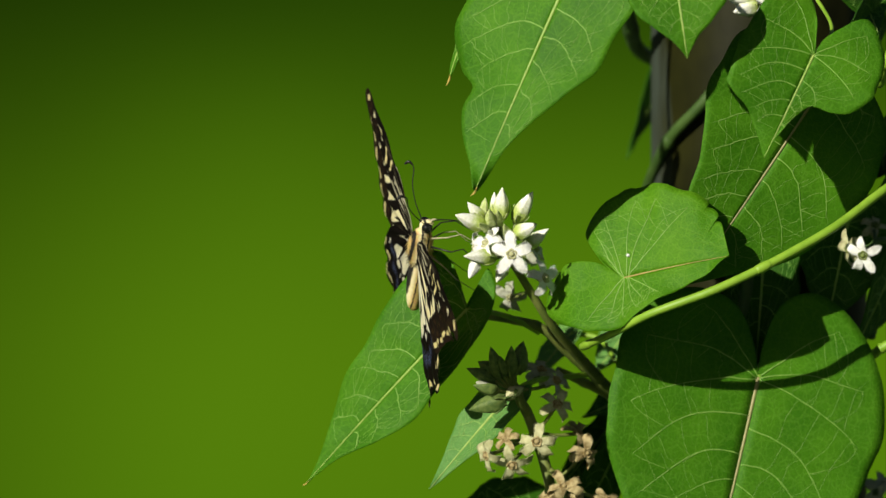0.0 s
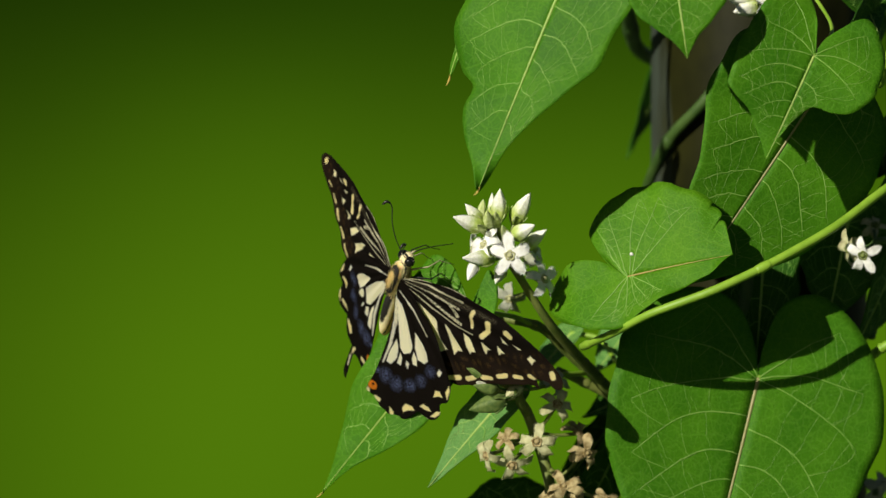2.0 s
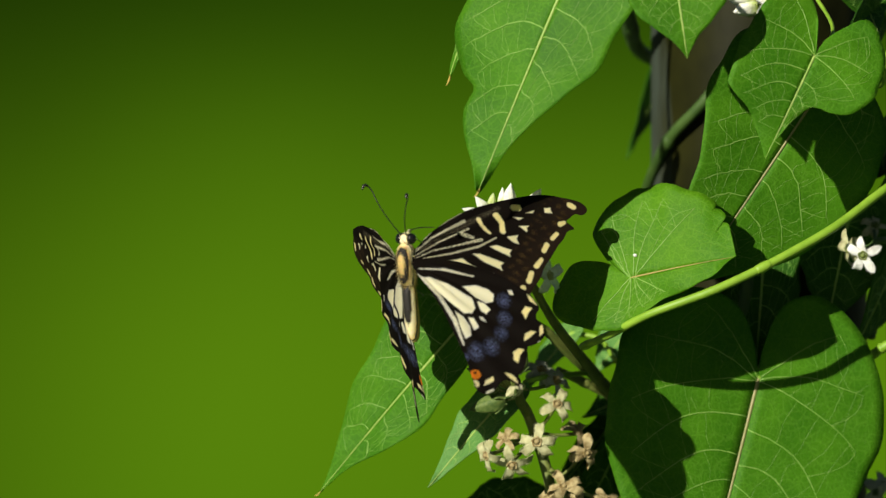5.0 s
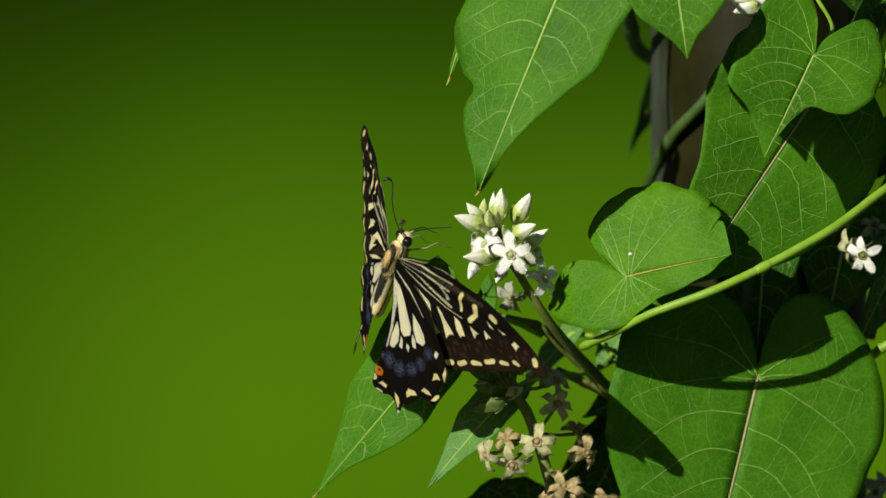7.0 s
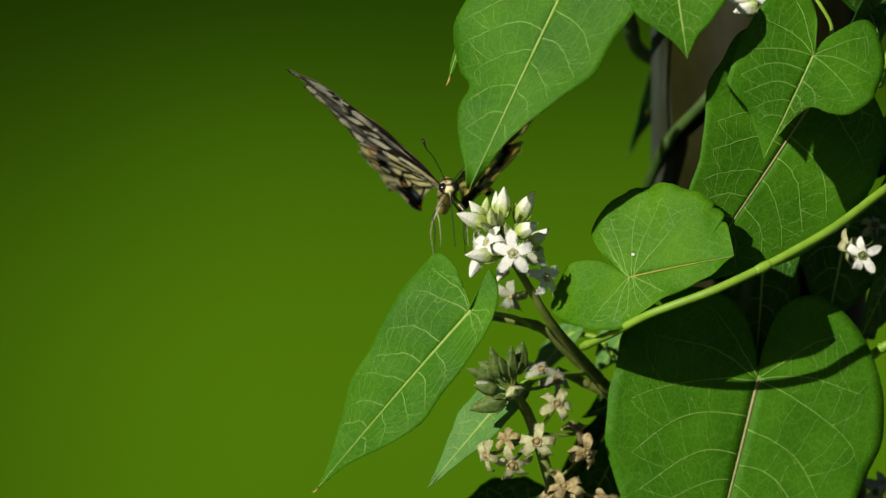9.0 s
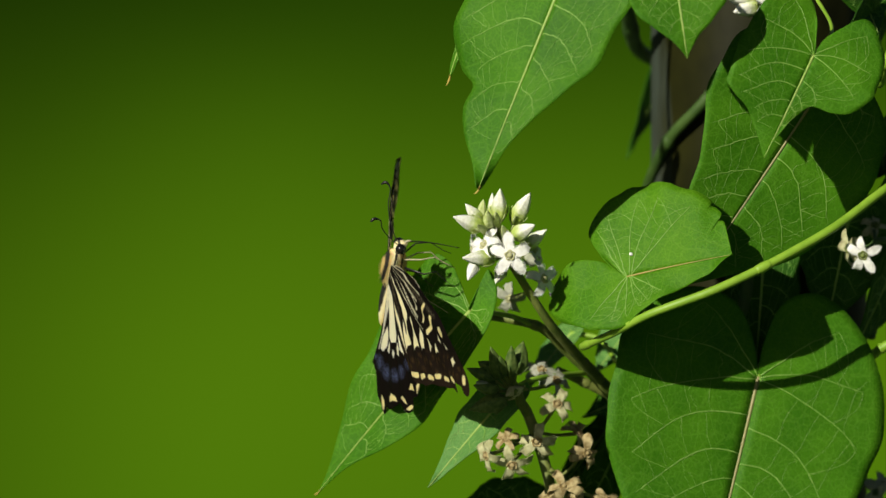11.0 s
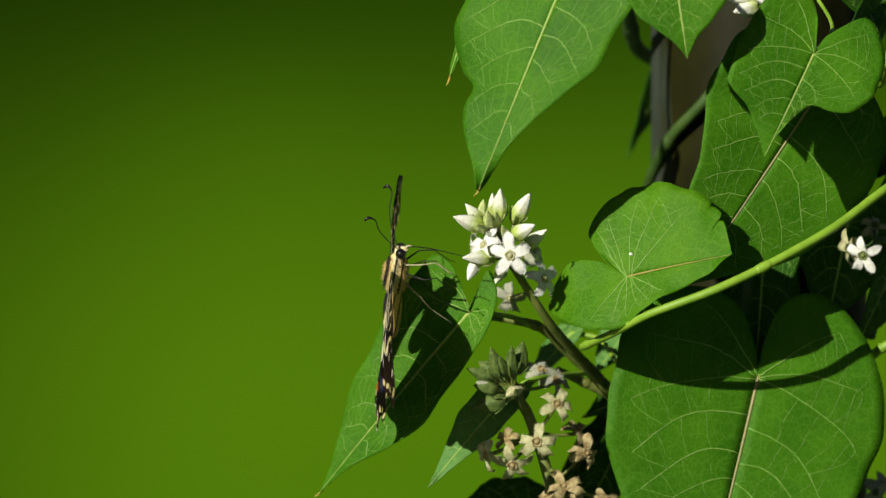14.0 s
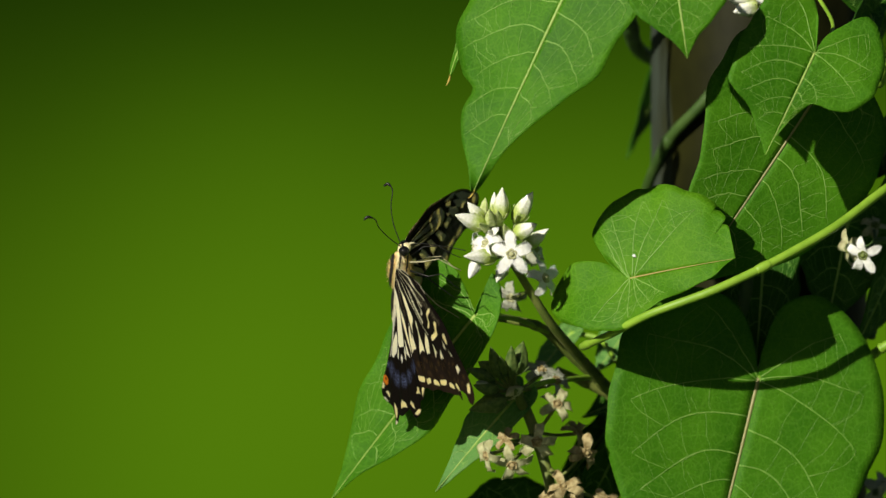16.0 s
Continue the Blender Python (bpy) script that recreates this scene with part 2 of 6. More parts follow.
# ---- ground and distance ----
g = 400.0
ground = tagged(new("ground", mesh_of("ground", [(-g, -g, 0), (g, -g, 0), (g, g, 0), (-g, g, 0)], [(0, 1, 2, 3)], GRASS)),
                "mown green lawn stretching to the horizon", "lawn", kind="structure")
rows_, cols_ = 6, 24
bv, bf = [], []
for i in range(rows_ + 1):
    for j in range(cols_ + 1):
        x = -9 + 18 * j / cols_
        bv.append((x, -0.02 * x * x, -1.2 + 5.0 * i / rows_))
for i in range(rows_):
    for j in range(cols_):
        a = i * (cols_ + 1) + j
        bf.append((a, a + 1, a + cols_ + 2, a + cols_ + 1))
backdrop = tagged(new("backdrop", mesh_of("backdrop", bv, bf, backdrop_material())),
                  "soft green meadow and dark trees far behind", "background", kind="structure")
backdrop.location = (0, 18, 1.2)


# ---- the pole ----
def build_pole():
    c = spot(1152, 441, 100)
    r = 0.030
    pole = root("pole", (c.x + r, c.y, 0), "weathered brown steel pole overgrown by the vine", "pole")
    n = 48
    prof = [(0.0, r), (2.16, r), (2.18, r * 0.93), (2.185, r * 0.6), (2.187, 0.0001)]
    verts, faces = [], []
    for z, q in prof:
        for j in range(n):
            a = 2 * math.pi * j / n
            verts.append((q * math.cos(a), q * math.sin(a), z))
    for i in range(len(prof) - 1):
        for j in range(n):
            k = (j + 1) % n
            faces.append((i * n + j, i * n + k, (i + 1) * n + k, (i + 1) * n + j))
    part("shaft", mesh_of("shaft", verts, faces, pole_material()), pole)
    ring = []
    for z in (0.0, 0.012):
        for q in (r * 1.0, r * 1.9):
            ring += [(q * math.cos(2 * math.pi * j / n), q * math.sin(2 * math.pi * j / n), z) for j in range(n)]
    rf = []
    for j in range(n):
        k = (j + 1) % n
        rf += [(j, k, n + k, n + j), (2 * n + j, 3 * n + j, 3 * n + k, 2 * n + k), (n + j, n + k, 3 * n + k, 3 * n + j)]
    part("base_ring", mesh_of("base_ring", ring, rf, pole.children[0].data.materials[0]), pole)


build_pole()


# ---- leaves ----
def leaf(base, tip, normal, left, right, lobe=0.28, wide=0.22, fold=0.10, sag=0.05, ripple=0.010, blade=None, rib=None,
         veins=8, petiole=None, tailing=0.07, seed=0, label="", category="leaf", group="vine leaves", round_=1.0, bow=0.0, rib_r=0.00055, wavy=0.03, spread=1.0, flecks=(), palm=False, dry=0.0):
    """A heart-shaped leaf from its base to its tip. normal: where its upper face looks; left and right: half widths in
    grid steps; lobe: how far the lobes reach back; fold: how far the halves rise; sag: how far the tip drops;
    bow: sideways bend of the midrib; palm: veins that fan out from the base; dry: length of a withered tip."""
    rng = random.Random(seed)
    blade, rib = blade or LEAF, rib or RIB_GREEN
    ax = (tip - base)
    size = ax.length
    ax.normalize()
    nz = Vector(normal)
    nz = (nz - ax * nz.dot(ax)).normalized()
    ay = nz.cross(ax)
    thing = root("leaf", base, label, category, group)
    ns, nr = 72, 12
    ph = rng.uniform(0, 6)

    def half(w, lobe, wide, full, tuck):
        c = [(0, 0.0), (-0.52 * lobe, (0.09 - tuck) * w), (-0.92 * lobe, (0.30 - tuck) * w), (-0.93 * lobe, (0.56 - 0.3 * tuck) * w), (-0.45 * lobe, 0.88 * w),
             (wide * 0.55, 1.0 * w), (wide + 0.18, 0.95 * w * full), (wide * 0.6 + 0.47, 0.66 * w * full), (0.77, 0.34 * w * full), (0.89, tailing * 2 * w),
             (0.96, tailing * 0.6 * w), (1.0, 0.0)]
        return spline([(a, b, 0) for a, b in c], ns)

    def sized(spec):
        spec = spec if isinstance(spec, tuple) else (spec,)
        w, lb, wd, fl, tk = (*spec, *(lobe, wide, round_, 0.0)[len(spec) - 1:])
        return half(w * UNIT / size, lb, wd, fl, tk)

    def edge_of(spec):
        """An outline of its own, (along, out) in leaf lengths, or the common one scaled."""
        if isinstance(spec, list):
            return spline([(0, 0, 0)] + [(a, b, 0) for a, b in spec] + [(1, 0, 0)], ns)
        return sized(spec)

    outlines = {1: edge_of(right), -1: edge_of(left)}
    turn_at = {sd: 0.8 * max(i for i in range(ns) if o[i].x <= 0.0) / ns for sd, o in outlines.items()}

    def place(side, s, r):
        """A point of the blade: s from the base round the edge to the tip, r from midrib to edge."""
        f = s * ns
        k = min(int(f), ns - 1)
        o = outlines[side][k].lerp(outlines[side][k + 1], f - k)
        mx = (max(0.0, s - turn_at[side]) / (1 - turn_at[side])) ** 1.2
        x = mx + (o.x - mx) * r
        y = spread * o.y * r * side * (1 + wavy * (math.sin(15 * o.x + ph) + 0.6 * math.sin(31 * o.x + 2 * ph + side)))
        yy = abs(y)
        edge = r * r
        z = fold * yy * (1 - 0.35 * yy * 2) - sag * max(x, 0) ** 2 - sag * 0.5 * min(x, 0) ** 2 * 4
        z += ripple * edge * math.sin(9 * x + side * 1.7 + ph) + 0.5 * ripple * edge * math.sin(21 * x + side * 2.1 + ph * 2)
        z += 0.004 * math.sin(34 * x - 14 * yy) * r * (1 - r) * 2
        y2 = y + bow * math.sin(math.pi * min(max(x, 0), 1))
        return (ax * x + ay * y2 + nz * z) * size, x * size, y * size

    verts, uvs, faces = [], [], []
    for side in (-1, 1):
        k0 = len(verts)
        for i in range(ns + 1):
            for j in range(nr + 1):
                p, x, y = place(side, i / ns, j / nr)
                verts.append(p)
                uvs.append((x * 20 + seed * 3.1, y * 20))
        for i in range(ns):
            for j in range(nr):
                a = k0 + i * (nr + 1) + j
                q = (a, a + nr + 1, a + nr + 2, a + 1)
                faces.append(q if side > 0 else tuple(reversed(q)))
    me = mesh_of("blade", verts, faces, blade)
    layer = me.uv_layers.new(name="UVMap")
    for lp in me.loops:
        layer.data[lp.index].uv = uvs[lp.vertex_index]
    b = bmesh.new()
    b.from_mesh(me)
    bmesh.ops.remove_doubles(b, verts=b.verts, dist=0.00002)
    b.to_mesh(me)
    b.free()
    ob = part("blade", me, thing)
    sol = ob.modifiers.new("thickness", "SOLIDIFY")
    sol.thickness, sol.offset = 0.00022, -1
    up = nz * 0.00010
    line = [place(1, turn_at[1] + (1 - turn_at[1]) * i / 40, 0.0)[0] + up - nz * rib_r * 0.55 * (1 - i / 40) for i in range(41)]
    v, f = tube(line, [rib_r, rib_r * 0.75, rib_r * 0.45, rib_r * 0.15], 6)
    part("midrib", mesh_of("midrib", v, f, rib), thing)
    grid = {sd: ([], []) for sd in (-1, 1)}
    for sd in (-1, 1):
        for i in range(ns + 1):
            for j in range(nr + 1):
                q, x, y = place(sd, i / ns, j / nr)
                grid[sd][0].append((x / size, y / size))
                grid[sd][1].append(tuple(q))
        grid[sd] = tuple(np.array(q) for q in grid[sd])

    def on_blade(sd, x, y):
        flat, solid = grid[sd]
        d = np.hypot(flat[:, 0] - x, flat[:, 1] - y)
        near = np.argsort(d)[:8]
        w = 1 / (d[near] + 0.02)
        plane = np.column_stack((np.ones(8), flat[near, 0] - x, flat[near, 1] - y)) * w[:, None]
        return Vector(tuple(np.linalg.lstsq(plane, solid[near] * w[:, None], rcond=0.02)[0][0])) + up * 0.6

    count = max(5, round(veins * (0.72 if palm else 0.92)))
    for side in (-1, 1):
        runs = []
        for k in range(count):
            # the first three fan out from the base, the others leave the midrib in turn and bend towards the tip
            x0 = 0.012 * k if k < 3 else 0.10 + 0.72 * ((k - 2.4 + rng.uniform(-0.15, 0.15) + (0.35 if side > 0 else 0)) / (count - 2))
            way = (2.35, 1.75, 1.22)[k] if k < 3 else 1.02 - 0.05 * (k - 3)
            if palm:
                x0, way = 0.010 * k, 2.45 - 0.36 * k
            way += rng.uniform(-0.07, 0.07)
            o = min(outlines[side][2:-4], key=lambda q: abs(math.atan2(q.y, q.x - x0) - way))
            bend = 0.04 if palm else 0.10 if k < 3 else 0.17
            run = []
            for i in range(15):
                r = 0.84 * i / 14
                lag = bend * math.sin(math.pi * (r / 0.84) ** 0.9) * o.y
                wob = 0.006 * math.sin(9 * r + k * 2.1)
                run.append((x0 + (o.x - x0) * r - lag * 0.8 + wob, side * spread * (o.y * r + lag * 0.3)))
            runs.append(run)
        for k, run in enumerate(runs):
            w = (0.00020 if palm else 0.00018 if k < 5 else 0.00014) * min(1.0, size / 0.05 + 0.25)
            pieces = [tube([on_blade(side, *q) for q in run], [w, w * 0.8, w * 0.6, w * 0.35], 4)]
            after = runs[k + 1] if k + 1 < count else [(min(0.96, run[0][0] + 0.06 + 0.10 * i / 14), run[i][1] * 0.3) for i in range(15)]
            # the vein's end arches forward and joins the next one
            (xa, ya), (xb, yb) = run[14], after[10]
            out = 0.20 * math.hypot(xa - xb, ya - yb)
            arch = [on_blade(side, xa + (xb - xa) * q, ya + (yb - ya) * q + side * out * math.sin(math.pi * q)) for q in (i / 10 for i in range(11))]
            pieces.append(tube(arch, [w * 0.32, w * 0.26, w * 0.34], 4))
            if k:
                last = runs[k - 1]
                for a, b in ((4, 5), (7, 8), (9, 11), (12, 13)):
                    (xa, ya), (xb, yb) = run[a], last[min(b, 14)]
                    mx, my = (xa + xb) / 2 + rng.uniform(-0.03, 0.03), (ya + yb) / 2 + rng.uniform(-0.02, 0.02)
                    loop = [on_blade(side, q.x, q.y) for q in spline([(xa, ya, 0), (xa * 0.7 + mx * 0.3 + rng.uniform(-0.012, 0.012), ya * 0.7 + my * 0.3 + rng.uniform(-0.012, 0.012), 0), (mx, my, 0), (xb, yb, 0)], 10)]
                    pieces.append(tube(loop, [w * 0.30, w * 0.20, w * 0.26], 4))
                for a in (6, 10, 13):
                    (xa, ya), sgn = run[a], rng.choice((-1, 1))
                    spur = [on_blade(side, xa + sgn * 0.05 * q + rng.uniform(-0.006, 0.006), ya + side * 0.045 * q) for q in (0, 0.33, 0.66, 1)]
                    pieces.append(tube(spur, [w * 0.3, w * 0.12], 4))
            v, f = join(*pieces)
            part("vein", mesh_of("vein", v, f, VEIN), thing)
    for fx, fy in flecks:
        at = on_blade(1, fx, fy * spread)
        v, f = tube(spline([at, at + ax * 0.0003 + nz * 0.0003, at - ay * 0.0004 + ax * 0.0007 + nz * 0.0002], 8), [0.0002, 0.0005, 0.0004, 0.0001], 8, 0.15, 4)
        part("fleck", mesh_of("fleck", v, f, PETAL), thing, "small white fleck stuck on the leaf")
    if dry:
        a, b = place(1, 0.955, 0.0)[0], place(1, 1.0, 0.0)[0]
        along = (b - a).normalized() * dry
        v, f = tube(spline([b - along * 0.5, b + along * 0.3, b + along * 0.7 - ay * dry * 0.15, b + along - ay * dry * 0.4], 12), [dry * 0.10, dry * 0.16, dry * 0.11, dry * 0.03], 7, 0.12, seed)
        part("dry_tip", mesh_of("dry_tip", v, f, WITHERED), thing, "yellowed dry leaf tip")
    if petiole:
        path = spline([Vector((0, 0, 0))] + [q - base for q in petiole], 14)
        v, f = tube(path, [rib_r * 1.2, rib_r * 1.3], 8)
        part("petiole", mesh_of("petiole", v, f, STEM), thing)
    return thing


LEAVES = {}
LEAVES["top"] = leaf(spot(1015, -74, -30), spot(842, 334, -34), (-0.35, -1, 0.35), [(-0.07, 0.06), (-0.02, 0.2), (0.13, 0.31), (0.32, 0.33), (0.46, 0.31), (0.57, 0.25), (0.62, 0.18), (0.72, 0.18), (0.82, 0.13), (0.92, 0.05)],
                     [(-0.11, 0.04), (-0.13, 0.16), (-0.05, 0.26), (0.07, 0.27), (0.2, 0.25), (0.38, 0.23), (0.52, 0.17), (0.66, 0.1), (0.78, 0.05), (0.89, 0.02)], fold=-0.08, sag=0.03,
                     ripple=0.018, seed=1, label="broad pointed green leaf hanging over the flower", petiole=[spot(1040, -150, -20), spot(1120, -260, 40)], wavy=0.015, veins=9, spread=1.14, dry=0.0017)
LEAVES["low"] = leaf(spot(832, 549, 13), spot(552, 870, 26), (-0.30, -1, 0.30), [(-0.04, 0.08), (-0.08, 0.15), (-0.06, 0.23), (0.07, 0.24), (0.28, 0.21), (0.46, 0.165), (0.61, 0.14), (0.74, 0.09), (0.87, 0.035)],
                     [(-0.09, -0.03), (-0.17, -0.05), (-0.13, 0.03), (-0.02, 0.1), (0.13, 0.12), (0.27, 0.13), (0.47, 0.14), (0.65, 0.1), (0.83, 0.03)], fold=0.16, sag=0.06,
                     ripple=0.014, seed=2, label="long pointed green leaf hanging below the flower", petiole=[spot(905, 560, 26), spot(960, 585, 30)], wavy=0.015, veins=9, spread=1.17, dry=0.0014)
LEAVES["heart"] = leaf(spot(1109, 490, -4), spot(1290, 446, -14), (-0.3, -1, 0.4), [(-0.15, -0.15), (-0.33, -0.23), (-0.54, -0.25), (-0.75, -0.13), (-0.83, 0.08), (-0.67, 0.27), (-0.37, 0.41), (-0.1, 0.45), (0.21, 0.32), (0.48, 0.22), (0.77, 0.14)],
                       [(-0.11, 0.1), (-0.21, 0.23), (-0.31, 0.4), (-0.31, 0.53), (-0.1, 0.71), (0.15, 0.81), (0.42, 0.78), (0.72, 0.65), (0.86, 0.54), (0.85, 0.49), (0.9, 0.46), (0.94, 0.39), (0.9, 0.35), (0.96, 0.31), (0.98, 0.16)], fold=0.08, sag=0.08,
                       ripple=0.03, seed=3, label="bright green heart-shaped leaf beside the flower", petiole=[spot(1120, 540, 4), spot(1150, 552, 10)], blade=LEAF_BRIGHT, rib=RIB_TAN, palm=True, rib_r=0.00026, wavy=0.012, spread=1.05, flecks=((0.06, 0.19),))
LEAVES["large"] = leaf(spot(1342, 668, 27), spot(1240, 1105, 20), (0.18, -1, 0.0), [(-0.14, 0.05), (-0.26, 0.15), (-0.29, 0.3), (-0.22, 0.47), (-0.07, 0.55), (0.09, 0.56), (0.25, 0.56), (0.42, 0.51), (0.62, 0.39), (0.81, 0.23), (0.95, 0.07)],
                       [(-0.13, -0.01), (-0.26, 0.01), (-0.34, 0.06), (-0.38, 0.16), (-0.33, 0.29), (-0.2, 0.42), (-0.03, 0.5), (0.12, 0.53), (0.27, 0.51), (0.5, 0.43), (0.74, 0.26), (0.94, 0.08)], fold=0.05, sag=0.05,
                       ripple=0.010, seed=4, rib=RIB_PINK, label="large heart-shaped green leaf in front of the pole", petiole=[spot(1350, 640, 36), spot(1420, 560, 42)], veins=9, rib_r=0.00058, wavy=0.008, spread=1.03)
LEAVES["behind"] = leaf(spot(1448, 165, 4), spot(1226, 505, 1), (0.3, -1, -0.05), [(-0.07, 0.07), (-0.12, 0.22), (-0.09, 0.36), (-0.02, 0.45), (0.14, 0.45), (0.26, 0.42), (0.4, 0.35), (0.55, 0.28), (0.71, 0.23), (0.86, 0.16), (0.95, 0.08)],
                        [(-0.09, 0.02), (-0.15, 0.15), (-0.07, 0.31), (0.05, 0.4), (0.23, 0.42), (0.39, 0.41), (0.55, 0.37), (0.7, 0.29), (0.83, 0.16), (0.93, 0.07)], fold=0.06, sag=0.05,
                        ripple=0.012, seed=5, rib=RIB_PINK, label="large green leaf shaded by the leaf above it", petiole=[spot(1500, 120, 18), spot(1540, 60, 40)], veins=9, rib_r=0.00046, wavy=0.012, spread=1.02)
LEAVES["upper"] = leaf(spot(1440, 97, -24), spot(1357, 275, -32), (0.15, -1, 0.1), [(-0.2, 0.07), (-0.43, 0.18), (-0.51, 0.32), (-0.41, 0.47), (-0.18, 0.59), (0.11, 0.63), (0.52, 0.6), (0.63, 0.5), (0.7, 0.32), (0.86, 0.13)],
                       [(-0.18, 0.03), (-0.36, 0.14), (-0.51, 0.29), (-0.4, 0.47), (-0.23, 0.58), (0.06, 0.62), (0.31, 0.51), (0.4, 0.35), (0.42, 0.18), (0.59, 0.08), (0.81, 0.01)], fold=0.10, sag=0.10,
                       ripple=0.02, seed=6, label="small heart-shaped green leaf near the top of the pole", petiole=[spot(1472, 52, 0), spot(1440, -10, 20)], rib_r=0.0004, wavy=0.012)
leaf(spot(1190, -75, -40), spot(1217, 102, -45), (0.05, -1, 0.2), 84, 84, lobe=0.25, wide=0.3, fold=0.08, seed=7, label="small green leaf hanging beside the pole",
     petiole=[spot(1190, -120, 30), spot(1260, -190, 50)])
LEAVES["lower"] = leaf(spot(905, 690, 16), spot(754, 858, 10), (-0.5, -1, 0.3), 48, 38, lobe=0.12, fold=0.15, sag=0.06, seed=8, label="pale green pointed leaf half hidden behind the buds",
                       blade=LEAF_PALE, petiole=[spot(950, 670, 18), spot(1040, 660, 40)])
leaf(spot(850, 10, 6), spot(790, 136, 2), (-0.9, -0.5, 0.2), 22, 26, lobe=0.2, seed=9, label="slim leaf with a yellowed curled tip behind the broad leaf", bow=-0.06, blade=LEAF,
     petiole=[spot(900, -80, 20), spot(960, -160, 30)], tailing=0.16, dry=0.0020)
leaf(spot(1195, 95, 140), spot(1099, 280, 128), (-0.5, 0.6, 0.4), 42, 40, lobe=0.2, seed=10, label="shaded leaf behind the pole, its green darkened", blade=LEAF_SHADED,
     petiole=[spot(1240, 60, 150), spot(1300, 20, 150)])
leaf(spot(930, 905, 56), spot(790, 915, 50), (0.1, -0.8, 0.5), 72, 50, lobe=0.4, seed=11, label="leaf below the withered flowers, coloured dark for shade", blade=LEAF_SHADED,
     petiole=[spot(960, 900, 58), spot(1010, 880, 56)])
leaf(spot(1120, 575, 70), spot(1050, 660, 64), (-0.6, -1, 0.5), 48, 40, lobe=0.3, seed=12, label="small pale green leaf behind the stem", blade=LEAF_PALE,
     petiole=[spot(1160, 560, 75), spot(1200, 560, 70)])
leaf(spot(1010, 590, 62), spot(925, 690, 58), (-0.8, -0.8, 0.4), 36, 26, lobe=0.2, seed=13, label="narrow bluish green leaf between the buds", blade=LEAF_PALE,
     petiole=[spot(1060, 600, 60), spot(1090, 640, 50)])
leaf(spot(1120, 700, 66), spot(1030, 735, 60), (0.2, -0.5, 0.9), 42, 40, lobe=0.3, seed=14, label="dark shaded leaf behind the main stem", blade=LEAF_SHADED,
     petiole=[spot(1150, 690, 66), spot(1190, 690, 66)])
# leaves added to fill dark gaps, their shade held in the colour
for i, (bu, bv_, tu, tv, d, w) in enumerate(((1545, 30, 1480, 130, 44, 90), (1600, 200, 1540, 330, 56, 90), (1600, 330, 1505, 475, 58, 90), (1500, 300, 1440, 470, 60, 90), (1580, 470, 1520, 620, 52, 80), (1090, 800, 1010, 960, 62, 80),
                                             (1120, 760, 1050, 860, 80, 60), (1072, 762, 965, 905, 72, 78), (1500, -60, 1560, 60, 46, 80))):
    leaf(spot(bu, bv_, d), spot(tu, tv, d - 8), (0.8 - 0.15 * (i % 3), -0.5, -0.5), w, w, lobe=0.4, seed=20 + i, label="added vine leaf, coloured dark for the deep shade by the pole", blade=LEAF_SHADED,
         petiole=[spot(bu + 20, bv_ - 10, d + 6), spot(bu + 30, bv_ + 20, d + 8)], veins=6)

# two more added leaves that blacken the shaded gaps between large ones
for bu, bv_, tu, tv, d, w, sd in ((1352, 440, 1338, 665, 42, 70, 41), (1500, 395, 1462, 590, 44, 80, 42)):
    leaf(spot(bu, bv_, d), spot(tu, tv, d - 4), (0.1, -1, 0.0), w, w, lobe=0.3, seed=sd, label="added vine leaf, coloured dark for the shade of larger leaves", blade=LEAF_SHADED,
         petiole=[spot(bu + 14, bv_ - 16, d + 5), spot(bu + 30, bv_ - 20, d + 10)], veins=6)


# ---- stems ----
def stem(points, radii, mat, label, bumps=0.02, seed=0):
    """A vine stem in two lengths that meet at a swollen node, with another node at its end."""
    base = points[0]
    thing = root("vine_stem", base, label, "vine stem", "vine stems")
    path = spline([p - base for p in points], 18 * (len(points) - 1))
    n = len(path)
    cut = int(n * 0.45)

    def radius(i):
        f = i / (n - 1) * (len(radii) - 1)
        k = min(int(f), len(radii) - 2)
        return radii[k] + (radii[k + 1] - radii[k]) * (f - k)

    for i0, i1 in ((0, cut), (cut, n - 1)):
        v, f = tube(path[i0:i1 + 1], [radius(i0), radius((i0 + i1) / 2), radius(i1)], 12, bumps, seed + i0)
        part("internode", mesh_of("internode", v, f, mat), thing)
    for i in (cut, n - 4):
        r = radius(i)
        v, f = tube(path[i - 3:i + 4], [r * 0.98, r * 1.12, r * 1.2, r * 1.12, r * 0.98], 12, 0.02, seed)
        part("node", mesh_of("node", v, f, mat), thing)
    return thing


S = 0.001
stem([spot(1640, 285, 14), spot(1560, 340, 6), spot(1480, 400, -3), spot(1400, 447, -9), spot(1320, 488, -13), spot(1250, 519, -15), spot(1150, 556, -12), spot(1080, 592, -2), spot(1030, 614, 12)],
     [1.2 * S, 1.15 * S, 1.1 * S, 1.05 * S, 1.0 * S], STEM, "bright green vine stem running across the leaves", seed=1)
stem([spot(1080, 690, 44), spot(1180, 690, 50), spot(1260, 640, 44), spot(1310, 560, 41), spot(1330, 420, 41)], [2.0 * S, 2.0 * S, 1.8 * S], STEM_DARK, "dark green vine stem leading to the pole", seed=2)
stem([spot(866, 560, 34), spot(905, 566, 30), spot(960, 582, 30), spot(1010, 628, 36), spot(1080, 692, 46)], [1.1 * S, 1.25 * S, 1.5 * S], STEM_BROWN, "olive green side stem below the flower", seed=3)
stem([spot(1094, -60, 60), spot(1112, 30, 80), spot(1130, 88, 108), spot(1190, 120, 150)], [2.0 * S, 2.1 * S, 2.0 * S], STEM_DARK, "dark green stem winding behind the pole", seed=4)
